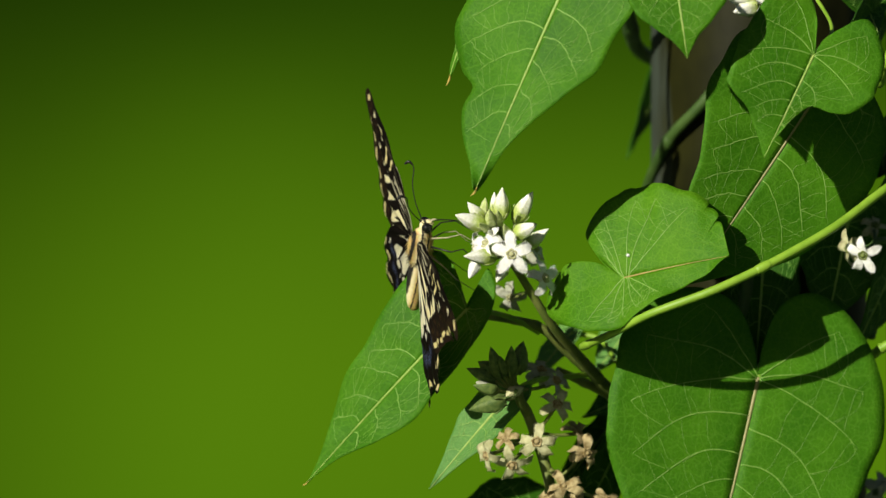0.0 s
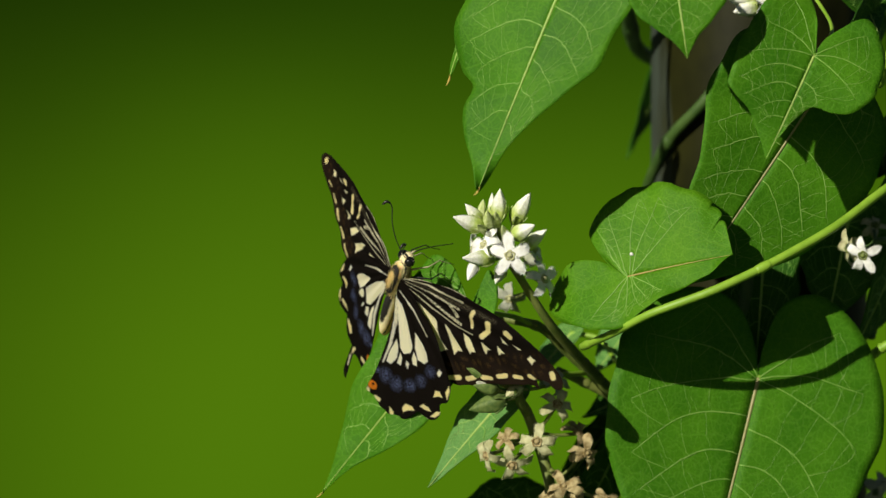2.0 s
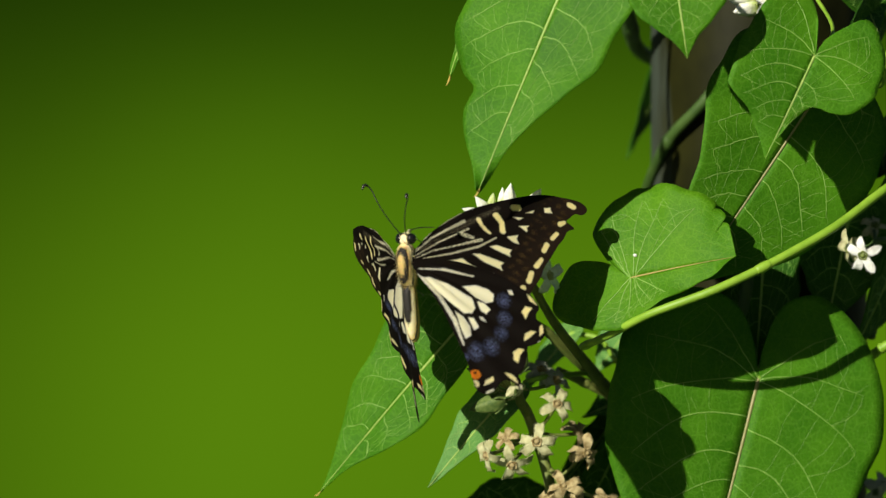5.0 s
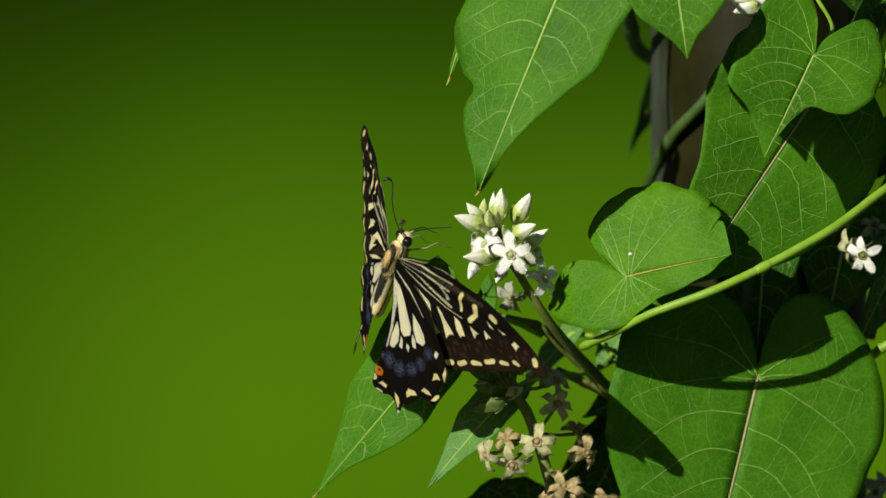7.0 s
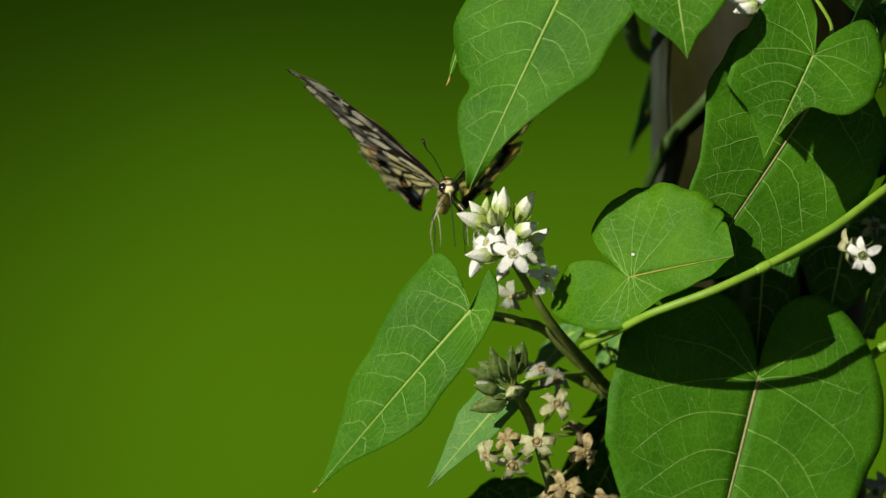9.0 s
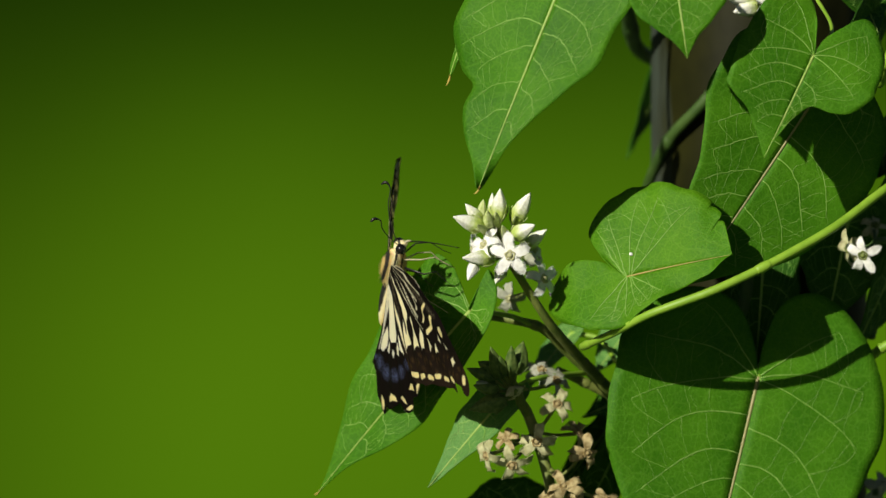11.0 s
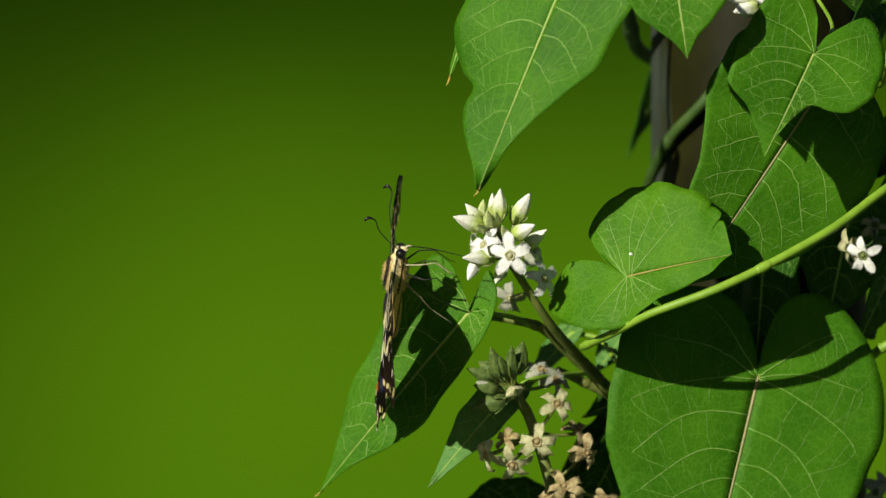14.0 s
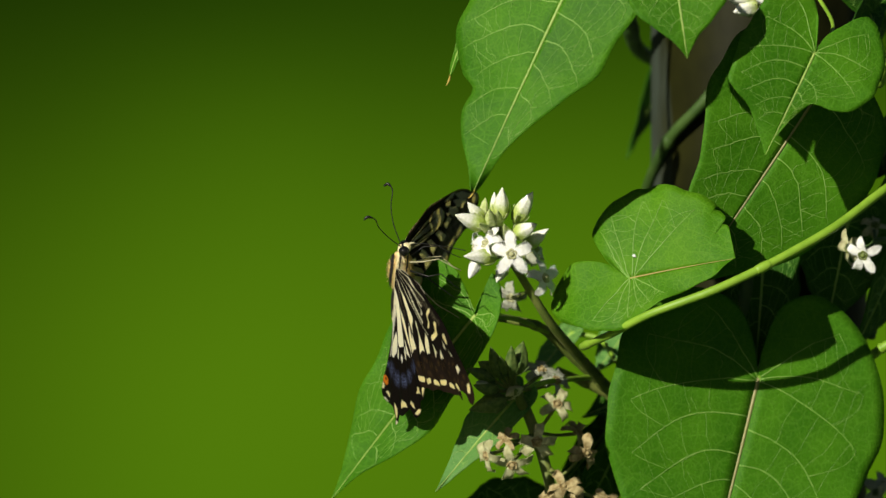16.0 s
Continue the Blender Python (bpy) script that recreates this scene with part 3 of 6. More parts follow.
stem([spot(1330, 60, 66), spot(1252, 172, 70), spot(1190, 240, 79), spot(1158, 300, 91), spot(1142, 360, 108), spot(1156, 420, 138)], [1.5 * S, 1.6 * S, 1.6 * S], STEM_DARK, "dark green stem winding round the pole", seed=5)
stem([spot(1620, 590, 40), spot(1568, 612, 40), spot(1545, 628, 42), spot(1480, 680, 46)], [1.3 * S, 1.2 * S], STEM, "bright green stem behind the large leaf", seed=6)
stem([spot(1590, 60, 30), spot(1568, 112, 32), spot(1556, 150, 40)], [1.2 * S, 1.2 * S], STEM, "short green stem at the edge of the vine", seed=7)
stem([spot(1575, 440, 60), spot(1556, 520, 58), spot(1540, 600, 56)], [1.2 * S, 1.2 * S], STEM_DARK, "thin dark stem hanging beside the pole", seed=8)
stem([spot(922, 712, 13), spot(935, 735, 17), spot(958, 800, 16), spot(975, 870, 16), spot(985, 960, 22)], [1.3 * S, 1.5 * S, 1.4 * S], STEM_BROWN, "olive stem of the withered flower cluster", seed=9)
stem([spot(985, 655, 44), spot(1040, 680, 46), spot(1090, 705, 50)], [1.1 * S, 1.3 * S], STEM_BROWN, "short brown side stem", seed=10)


# ---- flowers ----
def petal_mesh(length, width, curl, twist, mat, rng, hairs=210):
    """A thick tongue-shaped, felted petal along +x, face up (+z)."""
    n, m = 11, 6
    verts, faces = [], []
    spine = [(0.0, 0.0, 0.0)]
    for i in range(n):
        turn = 3.0 * curl * ((i + 0.5) / n) ** 2.8
        spine.append((spine[-1][0] + length / n * math.cos(turn), spine[-1][1] - length / n * math.sin(turn), turn))
    for top in (1, -1):
        for i in range(n + 1):
            t = i / n
            w = width * (0.50 + 0.26 * math.sin(math.pi * t * 0.9)) * (1 - t ** 6) ** 0.6 + width * 0.03
            xc, zc, turn = spine[i]
            for j in range(m + 1):
                q = j / m * 2 - 1
                y = w * q
                th = 0.24 * width * (1 - q * q) ** 0.5 * (1 - 0.5 * t)
                off = top * th + 0.16 * width * q * q + twist * y * t
                x, z = xc + off * math.sin(turn), zc + off * math.cos(turn)
                verts.append(Vector((x + rng.uniform(-1, 1) * width * 0.03, y + rng.uniform(-1, 1) * width * 0.03, z + rng.uniform(-1, 1) * width * 0.03)))
    h = (n + 1) * (m + 1)
    for top in (0, 1):
        for i in range(n):
            for j in range(m):
                a = top * h + i * (m + 1) + j
                q = (a, a + m + 1, a + m + 2, a + 1)
                faces.append(q if top == 0 else tuple(reversed(q)))
    for i in range(n):
        for j in (0, m):
            a = i * (m + 1) + j
            faces.append((a, a + m + 1, h + a + m + 1, h + a) if j == 0 else (a, h + a, h + a + m + 1, a + m + 1))
    a = n * (m + 1)
    for j in range(m):
        faces.append((a + j, a + j + 1, h + a + j + 1, h + a + j))
    for _ in range(hairs):
        i, j = rng.randrange(1, n + 1), rng.choice((0, 0, m, m, rng.randrange(m + 1)))
        p = verts[i * (m + 1) + j].copy()
        out = Vector((rng.uniform(-0.2, 0.8), (1 if j > m / 2 else -1) * rng.uniform(0.3, 1), rng.uniform(0.1, 0.9))).normalized()
        s1, s2 = out.orthogonal().normalized(), None
        s2 = out.cross(s1)
        ln, w = width * rng.uniform(0.14, 0.42), width * 0.026
        k = len(verts)
        verts += [p + s1 * w, p - s1 * 0.5 * w + s2 * 0.87 * w, p - s1 * 0.5 * w - s2 * 0.87 * w, p + out * ln]
        faces += [(k, k + 1, k + 3), (k + 1, k + 2, k + 3), (k + 2, k, k + 3)]
    return mesh_of("petal", verts, faces, mat)


def aim(way, roll=0.0):
    """A turn that takes +z to the given direction."""
    return Vector(way).to_track_quat("Z", "Y").to_matrix().to_4x4() @ Matrix.Rotation(roll, 4, "Z")


def lathe(profile, n, twist=0.0, ribs=0.0):
    verts, faces = [], []
    for i, (z, r) in enumerate(profile):
        for j in range(n):
            a = 2 * math.pi * j / n + twist * i
            q = r * (1 + ribs * math.cos(5 * a))
            verts.append(Vector((q * math.cos(a), q * math.sin(a), z)))
    for i in range(len(profile) - 1):
        for j in range(n):
            k = (j + 1) % n
            faces.append((i * n + j, i * n + k, (i + 1) * n + k, (i + 1) * n + j))
    faces.append(tuple(reversed(range(n))))
    faces.append(tuple(range((len(profile) - 1) * n, len(profile) * n)))
    return verts, faces


def floret(parent, at, way, size, mat, seed, roll=0.0, curl=0.25, wild=0.1, calyx=None, label="", thin=1.0):
    """An open five-petalled felted star flower. Its middle is at a place in the parent's space."""
    rng = random.Random(seed)
    z = [(-0.30 * size, 0.10 * size), (-0.20 * size, 0.17 * size), (-0.06 * size, 0.20 * size), (0.02 * size, 0.19 * size), (0.04 * size, 0.12 * size), (0.03 * size, 0.04 * size)]
    v, f = lathe(z, 15, 0.0, 0.10)
    ob = part("flower", mesh_of("flower", v, f, mat), parent, label)
    ob.matrix_local = Matrix.Translation(at) @ aim(way, roll)
    for k in range(5):
        me = petal_mesh(size * rng.uniform(0.92, 1.08) * 0.88, size * 0.34 * thin, curl + rng.uniform(-wild, wild), rng.uniform(-wild, wild) * 3, mat, rng)
        p = part("petal", me, ob)
        p.matrix_local = Matrix.Rotation(2 * math.pi * k / 5 + rng.uniform(-wild, wild), 4, "Z") @ Matrix.Translation((0.10 * size, 0, -0.02 * size)) @ Matrix.Rotation(rng.uniform(-wild, wild) - 0.12, 4, "Y")
    ring = []
    for k in range(31):
        a = 2 * math.pi * k / 30
        r_ = size * (0.185 + 0.022 * math.cos(5 * a))
        ring.append(Vector((r_ * math.cos(a), r_ * math.sin(a), size * (0.07 + 0.02 * math.cos(5 * a)))))
    dome = lathe([(0.02 * size, 0.13 * size), (0.10 * size, 0.125 * size), (0.16 * size, 0.085 * size), (0.18 * size, 0.03 * size)], 10)
    pieces = [tube(ring, [0.042 * size, 0.042 * size], 6), dome]
    v, f = join(*pieces)
    part("corona", mesh_of("corona", v, f, calyx or SEPAL), ob)
    return ob


def bud(parent, at, way, length, width, seed, tip_mat=None, base_mat=None, sepal=None, point=1.0, open_=0.0, label=""):
    """A pointed egg-shaped bud with five sepals at its foot. at: its foot."""
    rng = random.Random(seed)
    tip_mat, sepal = tip_mat or PETAL, sepal or SEPAL
    prof = []
    for i in range(15):
        t = i / 14
        r = width / 2 * (math.sin(math.pi / 2 * min(1.0, (t + 0.10) / 0.42)) ** 0.8 * (1 if t < 0.32 else math.cos((t - 0.32) / 0.68 * math.pi / 2) ** (0.66 + 0.30 * t) * (1 - 0.08 * math.sin(math.pi * (t - 0.32) / 0.68))) + 0.02)
        prof.append((length * t, max(r, 0.02 * width)))
    v, f = lathe(prof, 20, 0.07, 0.10)
    me = mesh_of("bud", v, f, BUD_FADING if base_mat is BUD_GREEN and tip_mat is PETAL else tip_mat)
    rise = me.attributes.new("rise", "FLOAT", "POINT")
    rise.data.foreach_set("value", [q.z / length for q in v])
    ob = part("bud", me, parent, label)
    ob.matrix_local = Matrix.Translation(at) @ aim(way, rng.uniform(0, 6))
    for k in range(5):
        a = 2 * math.pi * k / 5 + rng.uniform(-0.2, 0.2)
        n = 6
        vs, fs = [], []
        ln = length * rng.uniform(0.30, 0.46)
        for i in range(n + 1):
            t = i / n
            w = width * 0.17 * (1 - t) ** 0.7 * (0.7 + 0.6 * t) + 0.01 * width
            zz = ln * t
            idx = min(14, int(zz / length * 14))
            r = prof[idx][1] * 1.07 + 0.03 * width + (0.05 * width * t * t) + open_ * t * t * width
            for off, rr in ((-w, r), (w, r), (0, r + 0.045 * width)):
                vs.append(Vector((rr * math.cos(a) - off * math.sin(a), rr * math.sin(a) + off * math.cos(a), zz)))
        for i in range(n):
            for j in range(3):
                k2 = (j + 1) % 3
                fs.append((i * 3 + j, i * 3 + k2, (i + 1) * 3 + k2, (i + 1) * 3 + j))
        part("sepal", mesh_of("sepal", vs, fs, sepal), ob)
    return ob


def pedicel(parent, a, b, r, mat):
    mid = (a + b) / 2 + Vector((0, 0.0005, -0.0006))
    v, f = tube(spline([a, mid, b], 10), [r, r * 0.9, r * 1.1], 7)
    part("pedicel", mesh_of("pedicel", v, f, mat), parent)


def blossom(pivot, hub, stalk, stalk_r, mat, label):
    """A flower cluster as an Empty at the foot of its stalk."""
    thing = root("flower_cluster", pivot, label, "flower cluster", "flower clusters")
    path = spline([p - pivot for p in stalk], 30)
    v, f = tube(path, stalk_r, 10, 0.02, 3)
    part("stalk", mesh_of("stalk", v, f, mat), thing)
    return thing


PIVOT = spot(1062, 672, 40)
HUB = spot(893, 448, 3)
white_cluster = blossom(PIVOT, HUB, [PIVOT, spot(1018, 625, 26), spot(975, 575, 14), spot(940, 522, 8), spot(915, 482, 5), HUB], [1.5 * S, 1.3 * S, 1.1 * S, 1.0 * S, 1.05 * S], STEM_BROWN,
                        "cluster of white fuzzy star flowers and pale buds")


def w_bud(u, v, d, tu, tv, td, width, seed, mat=None, base=None, far=None, **k):
    a, b = spot(u, v, d) - PIVOT, spot(tu, tv, td) - PIVOT
    bud(white_cluster, a, b - a, (b - a).length * 1.06, width * 0.84 * UNIT, seed, mat, base, **k)
    pedicel(white_cluster, HUB - PIVOT, a, 0.45 * S, far or STEM_BROWN)


w_bud(856, 402, -4, 806, 384, -9, 34, 1, PETAL, BUD_GREEN)
w_bud(852, 392, 0, 826, 362, -3, 26, 2, PETAL, BUD_GREEN)
w_bud(883, 390, 2, 886, 337, -3, 32, 3, PETAL, BUD_GREEN)
w_bud(873, 386, 4, 872, 344, 2, 22, 4, PETAL, BUD_GREEN)
w_bud(911, 394, 4, 938, 344, -4, 34, 5, PETAL, BUD_GREEN)
w_bud(909, 418, -3, 945, 399, -9, 34, 6, PETAL, BUD_GREEN)
w_bud(867, 402, -3, 863, 374, -9, 22, 7, BUD_GREEN, BUD_GREEN)
w_bud(852, 384, 4, 856, 354, 2, 18, 8, BUD_GREEN, BUD_GREEN)
w_bud(873, 458, -6, 822, 456, -12, 32, 9, PETAL, BUD_GREEN)
w_bud(842, 466, 0, 829, 494, -4, 24, 10, PETAL, PETAL)
w_bud(925, 440, 4, 966, 408, 0, 30, 11, PETAL, BUD_GREEN)
w_bud(893, 470, 4, 878, 500, -4, 24, 12, PETAL, BUD_GREEN)
w_bud(900, 425, 0, 890, 400, -8, 20, 13, BUD_GREEN, BUD_GREEN)
w_bud(880, 400, 0, 878, 376, -8, 18, 14, BUD_GREEN, BUD_GREEN)
w_bud(862, 410, -2, 846, 398, -10, 18, 15, BUD_GREEN, BUD_GREEN)
w_bud(876, 420, 2, 862, 412, -8, 20, 16, PETAL, BUD_GREEN)
w_bud(930, 455, 4, 950, 466, 2, 24, 17, PETAL_GREY, BUD_GREEN)
for (u, v, d), way, size, mat, sd, roll in (((903, 452, -12), (0.05, -1, 0.12), 42, PETAL, 1, 0.35), ((858, 434, -6), (-0.7, -0.55, 0.35), 38, PETAL, 2, 0.2),
                                            ((945, 440, 6), (0.8, -0.5, 0.1), 38, PETAL, 3, 0.9), ((962, 494, -2), (0.7, -0.6, 0.25), 40, PETAL, 4, 0.4),
                                            ((903, 528, 24), (-0.2, -0.9, -0.3), 36, PETAL_GREY, 5, 0.1), ((838, 440, 2), (-0.9, -0.2, 0.1), 32, PETAL, 6, 0.5)):
    at = spot(u, v, d) - PIVOT
    floret(white_cluster, at, way, size * UNIT, mat, sd, roll, 0.34 if sd == 1 else 0.6, 0.14 if sd == 1 else 0.3, PETAL_BEIGE, thin=0.84)
    if sd != 5:
        pedicel(white_cluster, HUB - PIVOT, at - Vector(way).normalized() * size * UNIT * 0.28, 0.5 * S, STEM_BROWN)
    else:
        pedicel(white_cluster, spot(935, 515, 9) - PIVOT, at + Vector((0, 0.001, 0)), 0.5 * S, STEM_BROWN)

HUB2 = spot(915, 690, 10)
low_cluster = blossom(spot(935, 735, 18), HUB2, [spot(935, 735, 18), spot(922, 712, 12), HUB2, spot(895, 655, 6)], [1.4 * S, 1.3 * S, 1.1 * S, 0.8 * S], STEM_BROWN,
                      "cluster of olive green buds and faded star flowers")
P2 = spot(935, 735, 18)
for i, (u, v, tu, tv, w, m) in enumerate(((885, 668, 868, 614, 26, BUD_OLIVE), (875, 672, 826, 652, 24, BUD_OLIVE), (880, 662, 846, 640, 28, BUD_OLIVE), (912, 662, 926, 604, 34, BUD_OLIVE),
                                          (893, 664, 884, 630, 20, BUD_OLIVE), (880, 690, 838, 682, 26, BUD_OLIVE), (895, 708, 830, 726, 34, BUD_OLIVE), (914, 702, 902, 684, 36, PETAL_BEIGE),
                                          (905, 664, 905, 612, 24, BUD_OLIVE), (872, 690, 842, 676, 22, PETAL_GREY))):
    a, b = spot(u, v, 4) - P2, spot(tu, tv, -1 + 2 * (i % 4)) - P2
    bud(low_cluster, a, b - a, (b - a).length, w * UNIT, 40 + i, m, BUD_OLIVE, BUD_OLIVE)
    pedicel(low_cluster, spot(908, 688, 6) - P2, a, 0.45 * S, STEM_BROWN)
# both PETAL_GREY florets have their shade put into the petal colour
for i, (u, v, d, way, size, mat) in enumerate(((986, 716, 34, (0.25, -0.9, 0.3), 40, PETAL_BEIGE), (950, 782, 24, (0.0, -1, 0.05), 42, PETAL_BEIGE), (907, 822, 22, (-0.1, -0.8, -0.5), 42, PETAL_BEIGE),
                                               (862, 806, 22, (-0.8, -0.5, -0.2), 38, PETAL_BEIGE), (958, 656, 48, (0.3, -0.6, 0.6), 40, PETAL_GREY), (895, 778, 26, (-0.4, -0.6, 0.6), 30, PETAL_BROWN),
                                               (1022, 762, 44, (0.5, -0.6, 0.7), 34, PETAL_BROWN), (984, 674, 44, (0.5, -0.7, 0.4), 38, PETAL_GREY))):
    at = spot(u, v, d - 22) - P2
    floret(low_cluster, at, way, size * UNIT, mat, 60 + i, 0.3 * i, 0.80, 0.28, PETAL_BROWN, thin=0.74)
    pedicel(low_cluster, spot(948, 765, 18) - P2 if v > 700 else HUB2 - P2, at - Vector(way).normalized() * size * UNIT * 0.28, 0.5 * S, STEM_BROWN)
P3 = spot(968, 830, 16)
tan_cluster = blossom(P3, P3, [P3, spot(985, 842, 14), spot(1000, 850, 12)], [1.1 * S, 0.9 * S, 0.8 * S], STEM_BROWN, "cluster of withered tan flowers low on the vine")
for i, (u, v, d, way, size, mat) in enumerate(((1038, 802, 34, (0.5, -0.8, 0.0), 40, PETAL_BROWN), (998, 862, 28, (0.1, -0.8, 0.6), 40, PETAL_BROWN), (966, 884, 30, (-0.6, -0.6, 0.3), 34, PETAL_BROWN),
                                               (1072, 882, 34, (0.5, -0.6, 0.5), 32, PETAL_BROWN), (1012, 895, 30, (0.2, -0.9, -0.3), 34, PETAL_BROWN))):
    at = spot(u, v, d - 22) - P3
    floret(tan_cluster, at, way, size * UNIT, mat, 80 + i, 0.5 * i, 0.85, 0.4, PETAL_BROWN, thin=0.70)
    pedicel(tan_cluster, spot(990, 845, 13) - P3, at - Vector(way).normalized() * size * UNIT * 0.28, 0.5 * S, STEM_BROWN)
P4 = spot(1575, 430, 18)
side_cluster = blossom(P4, P4, [P4, spot(1562, 425, 14), spot(1545, 430, 12)], [1.0 * S, 0.9 * S, 0.8 * S], STEM_DARK, "fuzzy white star flowers hanging in front of dark shade")
# the rear floret is beige: its dimmer light is put into the colour
for i, (u, v, d, way, size, mat) in enumerate(((1527, 452, 46, (-0.2, -0.9, -0.25), 38, PETAL), (1502, 440, 52, (-0.9, -0.4, 0.0), 38, PETAL_BEIGE), (1548, 400, 84, (0.1, -0.7, 0.6), 34, PETAL_BEIGE),
                                               (1558, 868, 62, (-0.2, -0.9, 0.3), 36, PETAL_GREY))):
    at = spot(u, v, d - 44) - P4
    if v < 600:
        floret(side_cluster, at, way, size * UNIT, mat, 90 + i, 0.4 * i + 0.2, 0.45, 0.3, STEM_BROWN, thin=0.75)
        pedicel(side_cluster, spot(1550, 428, 13) - P4, at - Vector(way).normalized() * size * UNIT * 0.28, 0.5 * S, STEM_DARK)
P5 = spot(1585, 880, 60)
corner = blossom(P5, P5, [P5, spot(1575, 890, 58), spot(1560, 885, 56)], [0.9 * S, 0.8 * S, 0.7 * S], STEM_DARK, "small greyish flowers low beside the large leaf")
floret(corner, spot(1550, 872, 54) - P5, (-0.3, -0.9, 0.4), 34 * UNIT, PETAL_GREY, 97, 0.1, 0.5, 0.4, STEM_DARK)
floret(corner, spot(1562, 858, 56) - P5, (0.2, -0.9, 0.5), 28 * UNIT, PETAL_GREY, 98, 0.7, 0.5, 0.4, STEM_DARK)
P6 = spot(1345, -30, 40)
top_cluster = blossom(P6, P6, [P6, spot(1345, -15, 36), spot(1338, -4, 34)], [1.0 * S, 0.9 * S, 0.8 * S], STEM, "white buds and a star flower at the top of the vine")
for i, (u, v, tu, tv) in enumerate(((1345, 8, 1298, 22), (1335, -6, 1288, 0))):
    a, b = spot(u, v, 32) - P6, spot(tu, tv, 26) - P6
    bud(top_cluster, a, b - a, (b - a).length, 34 * UNIT, 70 + i, PETAL, BUD_GREEN)
    pedicel(top_cluster, spot(1342, -8, 35) - P6, a, 0.45 * S, STEM)
floret(top_cluster, spot(1362, 6, 26) - P6, (0.2, -0.9, 0.1), 40 * UNIT, PETAL, 75, 0.3, 0.4, 0.3)


# ---- the butterfly ----
def wing_material(name, through_light):
    m, nodes, links, b = material(name)
    at = nodes.new("ShaderNodeAttribute")
    at.attribute_name = "pattern"
    tc = nodes.new("ShaderNodeTexCoord")
    n = nodes.new("ShaderNodeTexNoise")
    n.inputs["Scale"].default_value, n.inputs["Detail"].default_value = 2600, 4
    links.new(tc.outputs["Object"], n.inputs["Vector"])
    colour = mixed(nodes, links, 0.30, at.outputs["Color"], n.outputs["Color"], "OVERLAY")
    links.new(colour, b.inputs["Base Color"])
    b.inputs["Roughness"].default_value = 0.7
    b.inputs["Specular IOR Level"].default_value = 0.08
    bp = nodes.new("ShaderNodeBump")
    bp.inputs["Strength"].default_value, bp.inputs["Distance"].default_value = 0.25, 0.0002
    links.new(n.outputs["Fac"], bp.inputs["Height"])
    links.new(bp.outputs[0], b.inputs["Normal"])
    tr = nodes.new("ShaderNodeBsdfTranslucent")
    links.new(mixed(nodes, links, 1.0, colour, (1.0, 0.98, 0.72), "MULTIPLY"), tr.inputs["Color"])
    mx = nodes.new("ShaderNodeMixShader")
    mx.inputs[0].default_value = through_light
    links.new(b.outputs[0], mx.inputs[1])
    links.new(tr.outputs[0], mx.inputs[2])
    links.new(mx.outputs[0], nodes["Material Output"].inputs["Surface"])
    return m


WING_UPPER, WING_LOWER = wing_material("wing_scales_above", 0.58), wing_material("wing_scales_below", 0.60)
DARK = np.array((0.012, 0.009, 0.007))
BROWN = np.array((0.046, 0.028, 0.017))
CREAM = np.array((0.96, 0.91, 0.64))
PALE = np.array((0.96, 0.94, 0.80))
YELLOW = np.array((0.74, 0.56, 0.20))
BLUE = np.array((0.16, 0.20, 0.40))
ORANGE = np.array((0.80, 0.24, 0.02))


def soft(x, lo, hi, edge):
    """1 between lo and hi, with soft edges."""
    return np.clip((x - lo) / edge + 0.5, 0, 1) * np.clip((hi - x) / edge + 0.5, 0, 1)


def over(base, colour, mask):
    return base + (colour - base) * mask[:, None]


def bars(a, b, spine, half, edge=1.1):
    """Mask of a streak along a polyline with half widths, in grid steps."""
    out = np.zeros(len(a))
    for (x0, y0), (x1, y1), w0, w1 in zip(spine, spine[1:], half, half[1:]):
        dx, dy = x1 - x0, y1 - y0
        t = np.clip(((a - x0) * dx + (b - y0) * dy) / (dx * dx + dy * dy + 1e-9), 0, 1)
        d = np.hypot(a - x0 - t * dx, b - y0 - t * dy)
        out = np.maximum(out, np.clip((w0 + (w1 - w0) * t - d) / edge + 0.5, 0, 1))
    return out


def inside(a, b, outline):
    """How deep each place lies inside a closed outline, in grid steps; below zero outside."""
    far = np.full(len(a), 1e9)
    within = np.zeros(len(a), dtype=bool)
    for (x0, y0), (x1, y1) in zip(outline, tuple(outline[1:]) + tuple(outline[:1])):
        dx, dy = x1 - x0, y1 - y0
        t = np.clip(((a - x0) * dx + (b - y0) * dy) / (dx * dx + dy * dy + 1e-9), 0, 1)
        far = np.minimum(far, np.hypot(a - x0 - t * dx, b - y0 - t * dy))
        within ^= ((y0 > b) != (y1 > b)) & (a < x0 + (b - y0) * dx / (dy if dy else 1e-9))
    return np.where(within, far, -far)


def field(a, b, outline, edge=1.1, grow=0.0):
    return np.clip((inside(a, b, outline) + grow) / edge + 0.5, 0, 1)


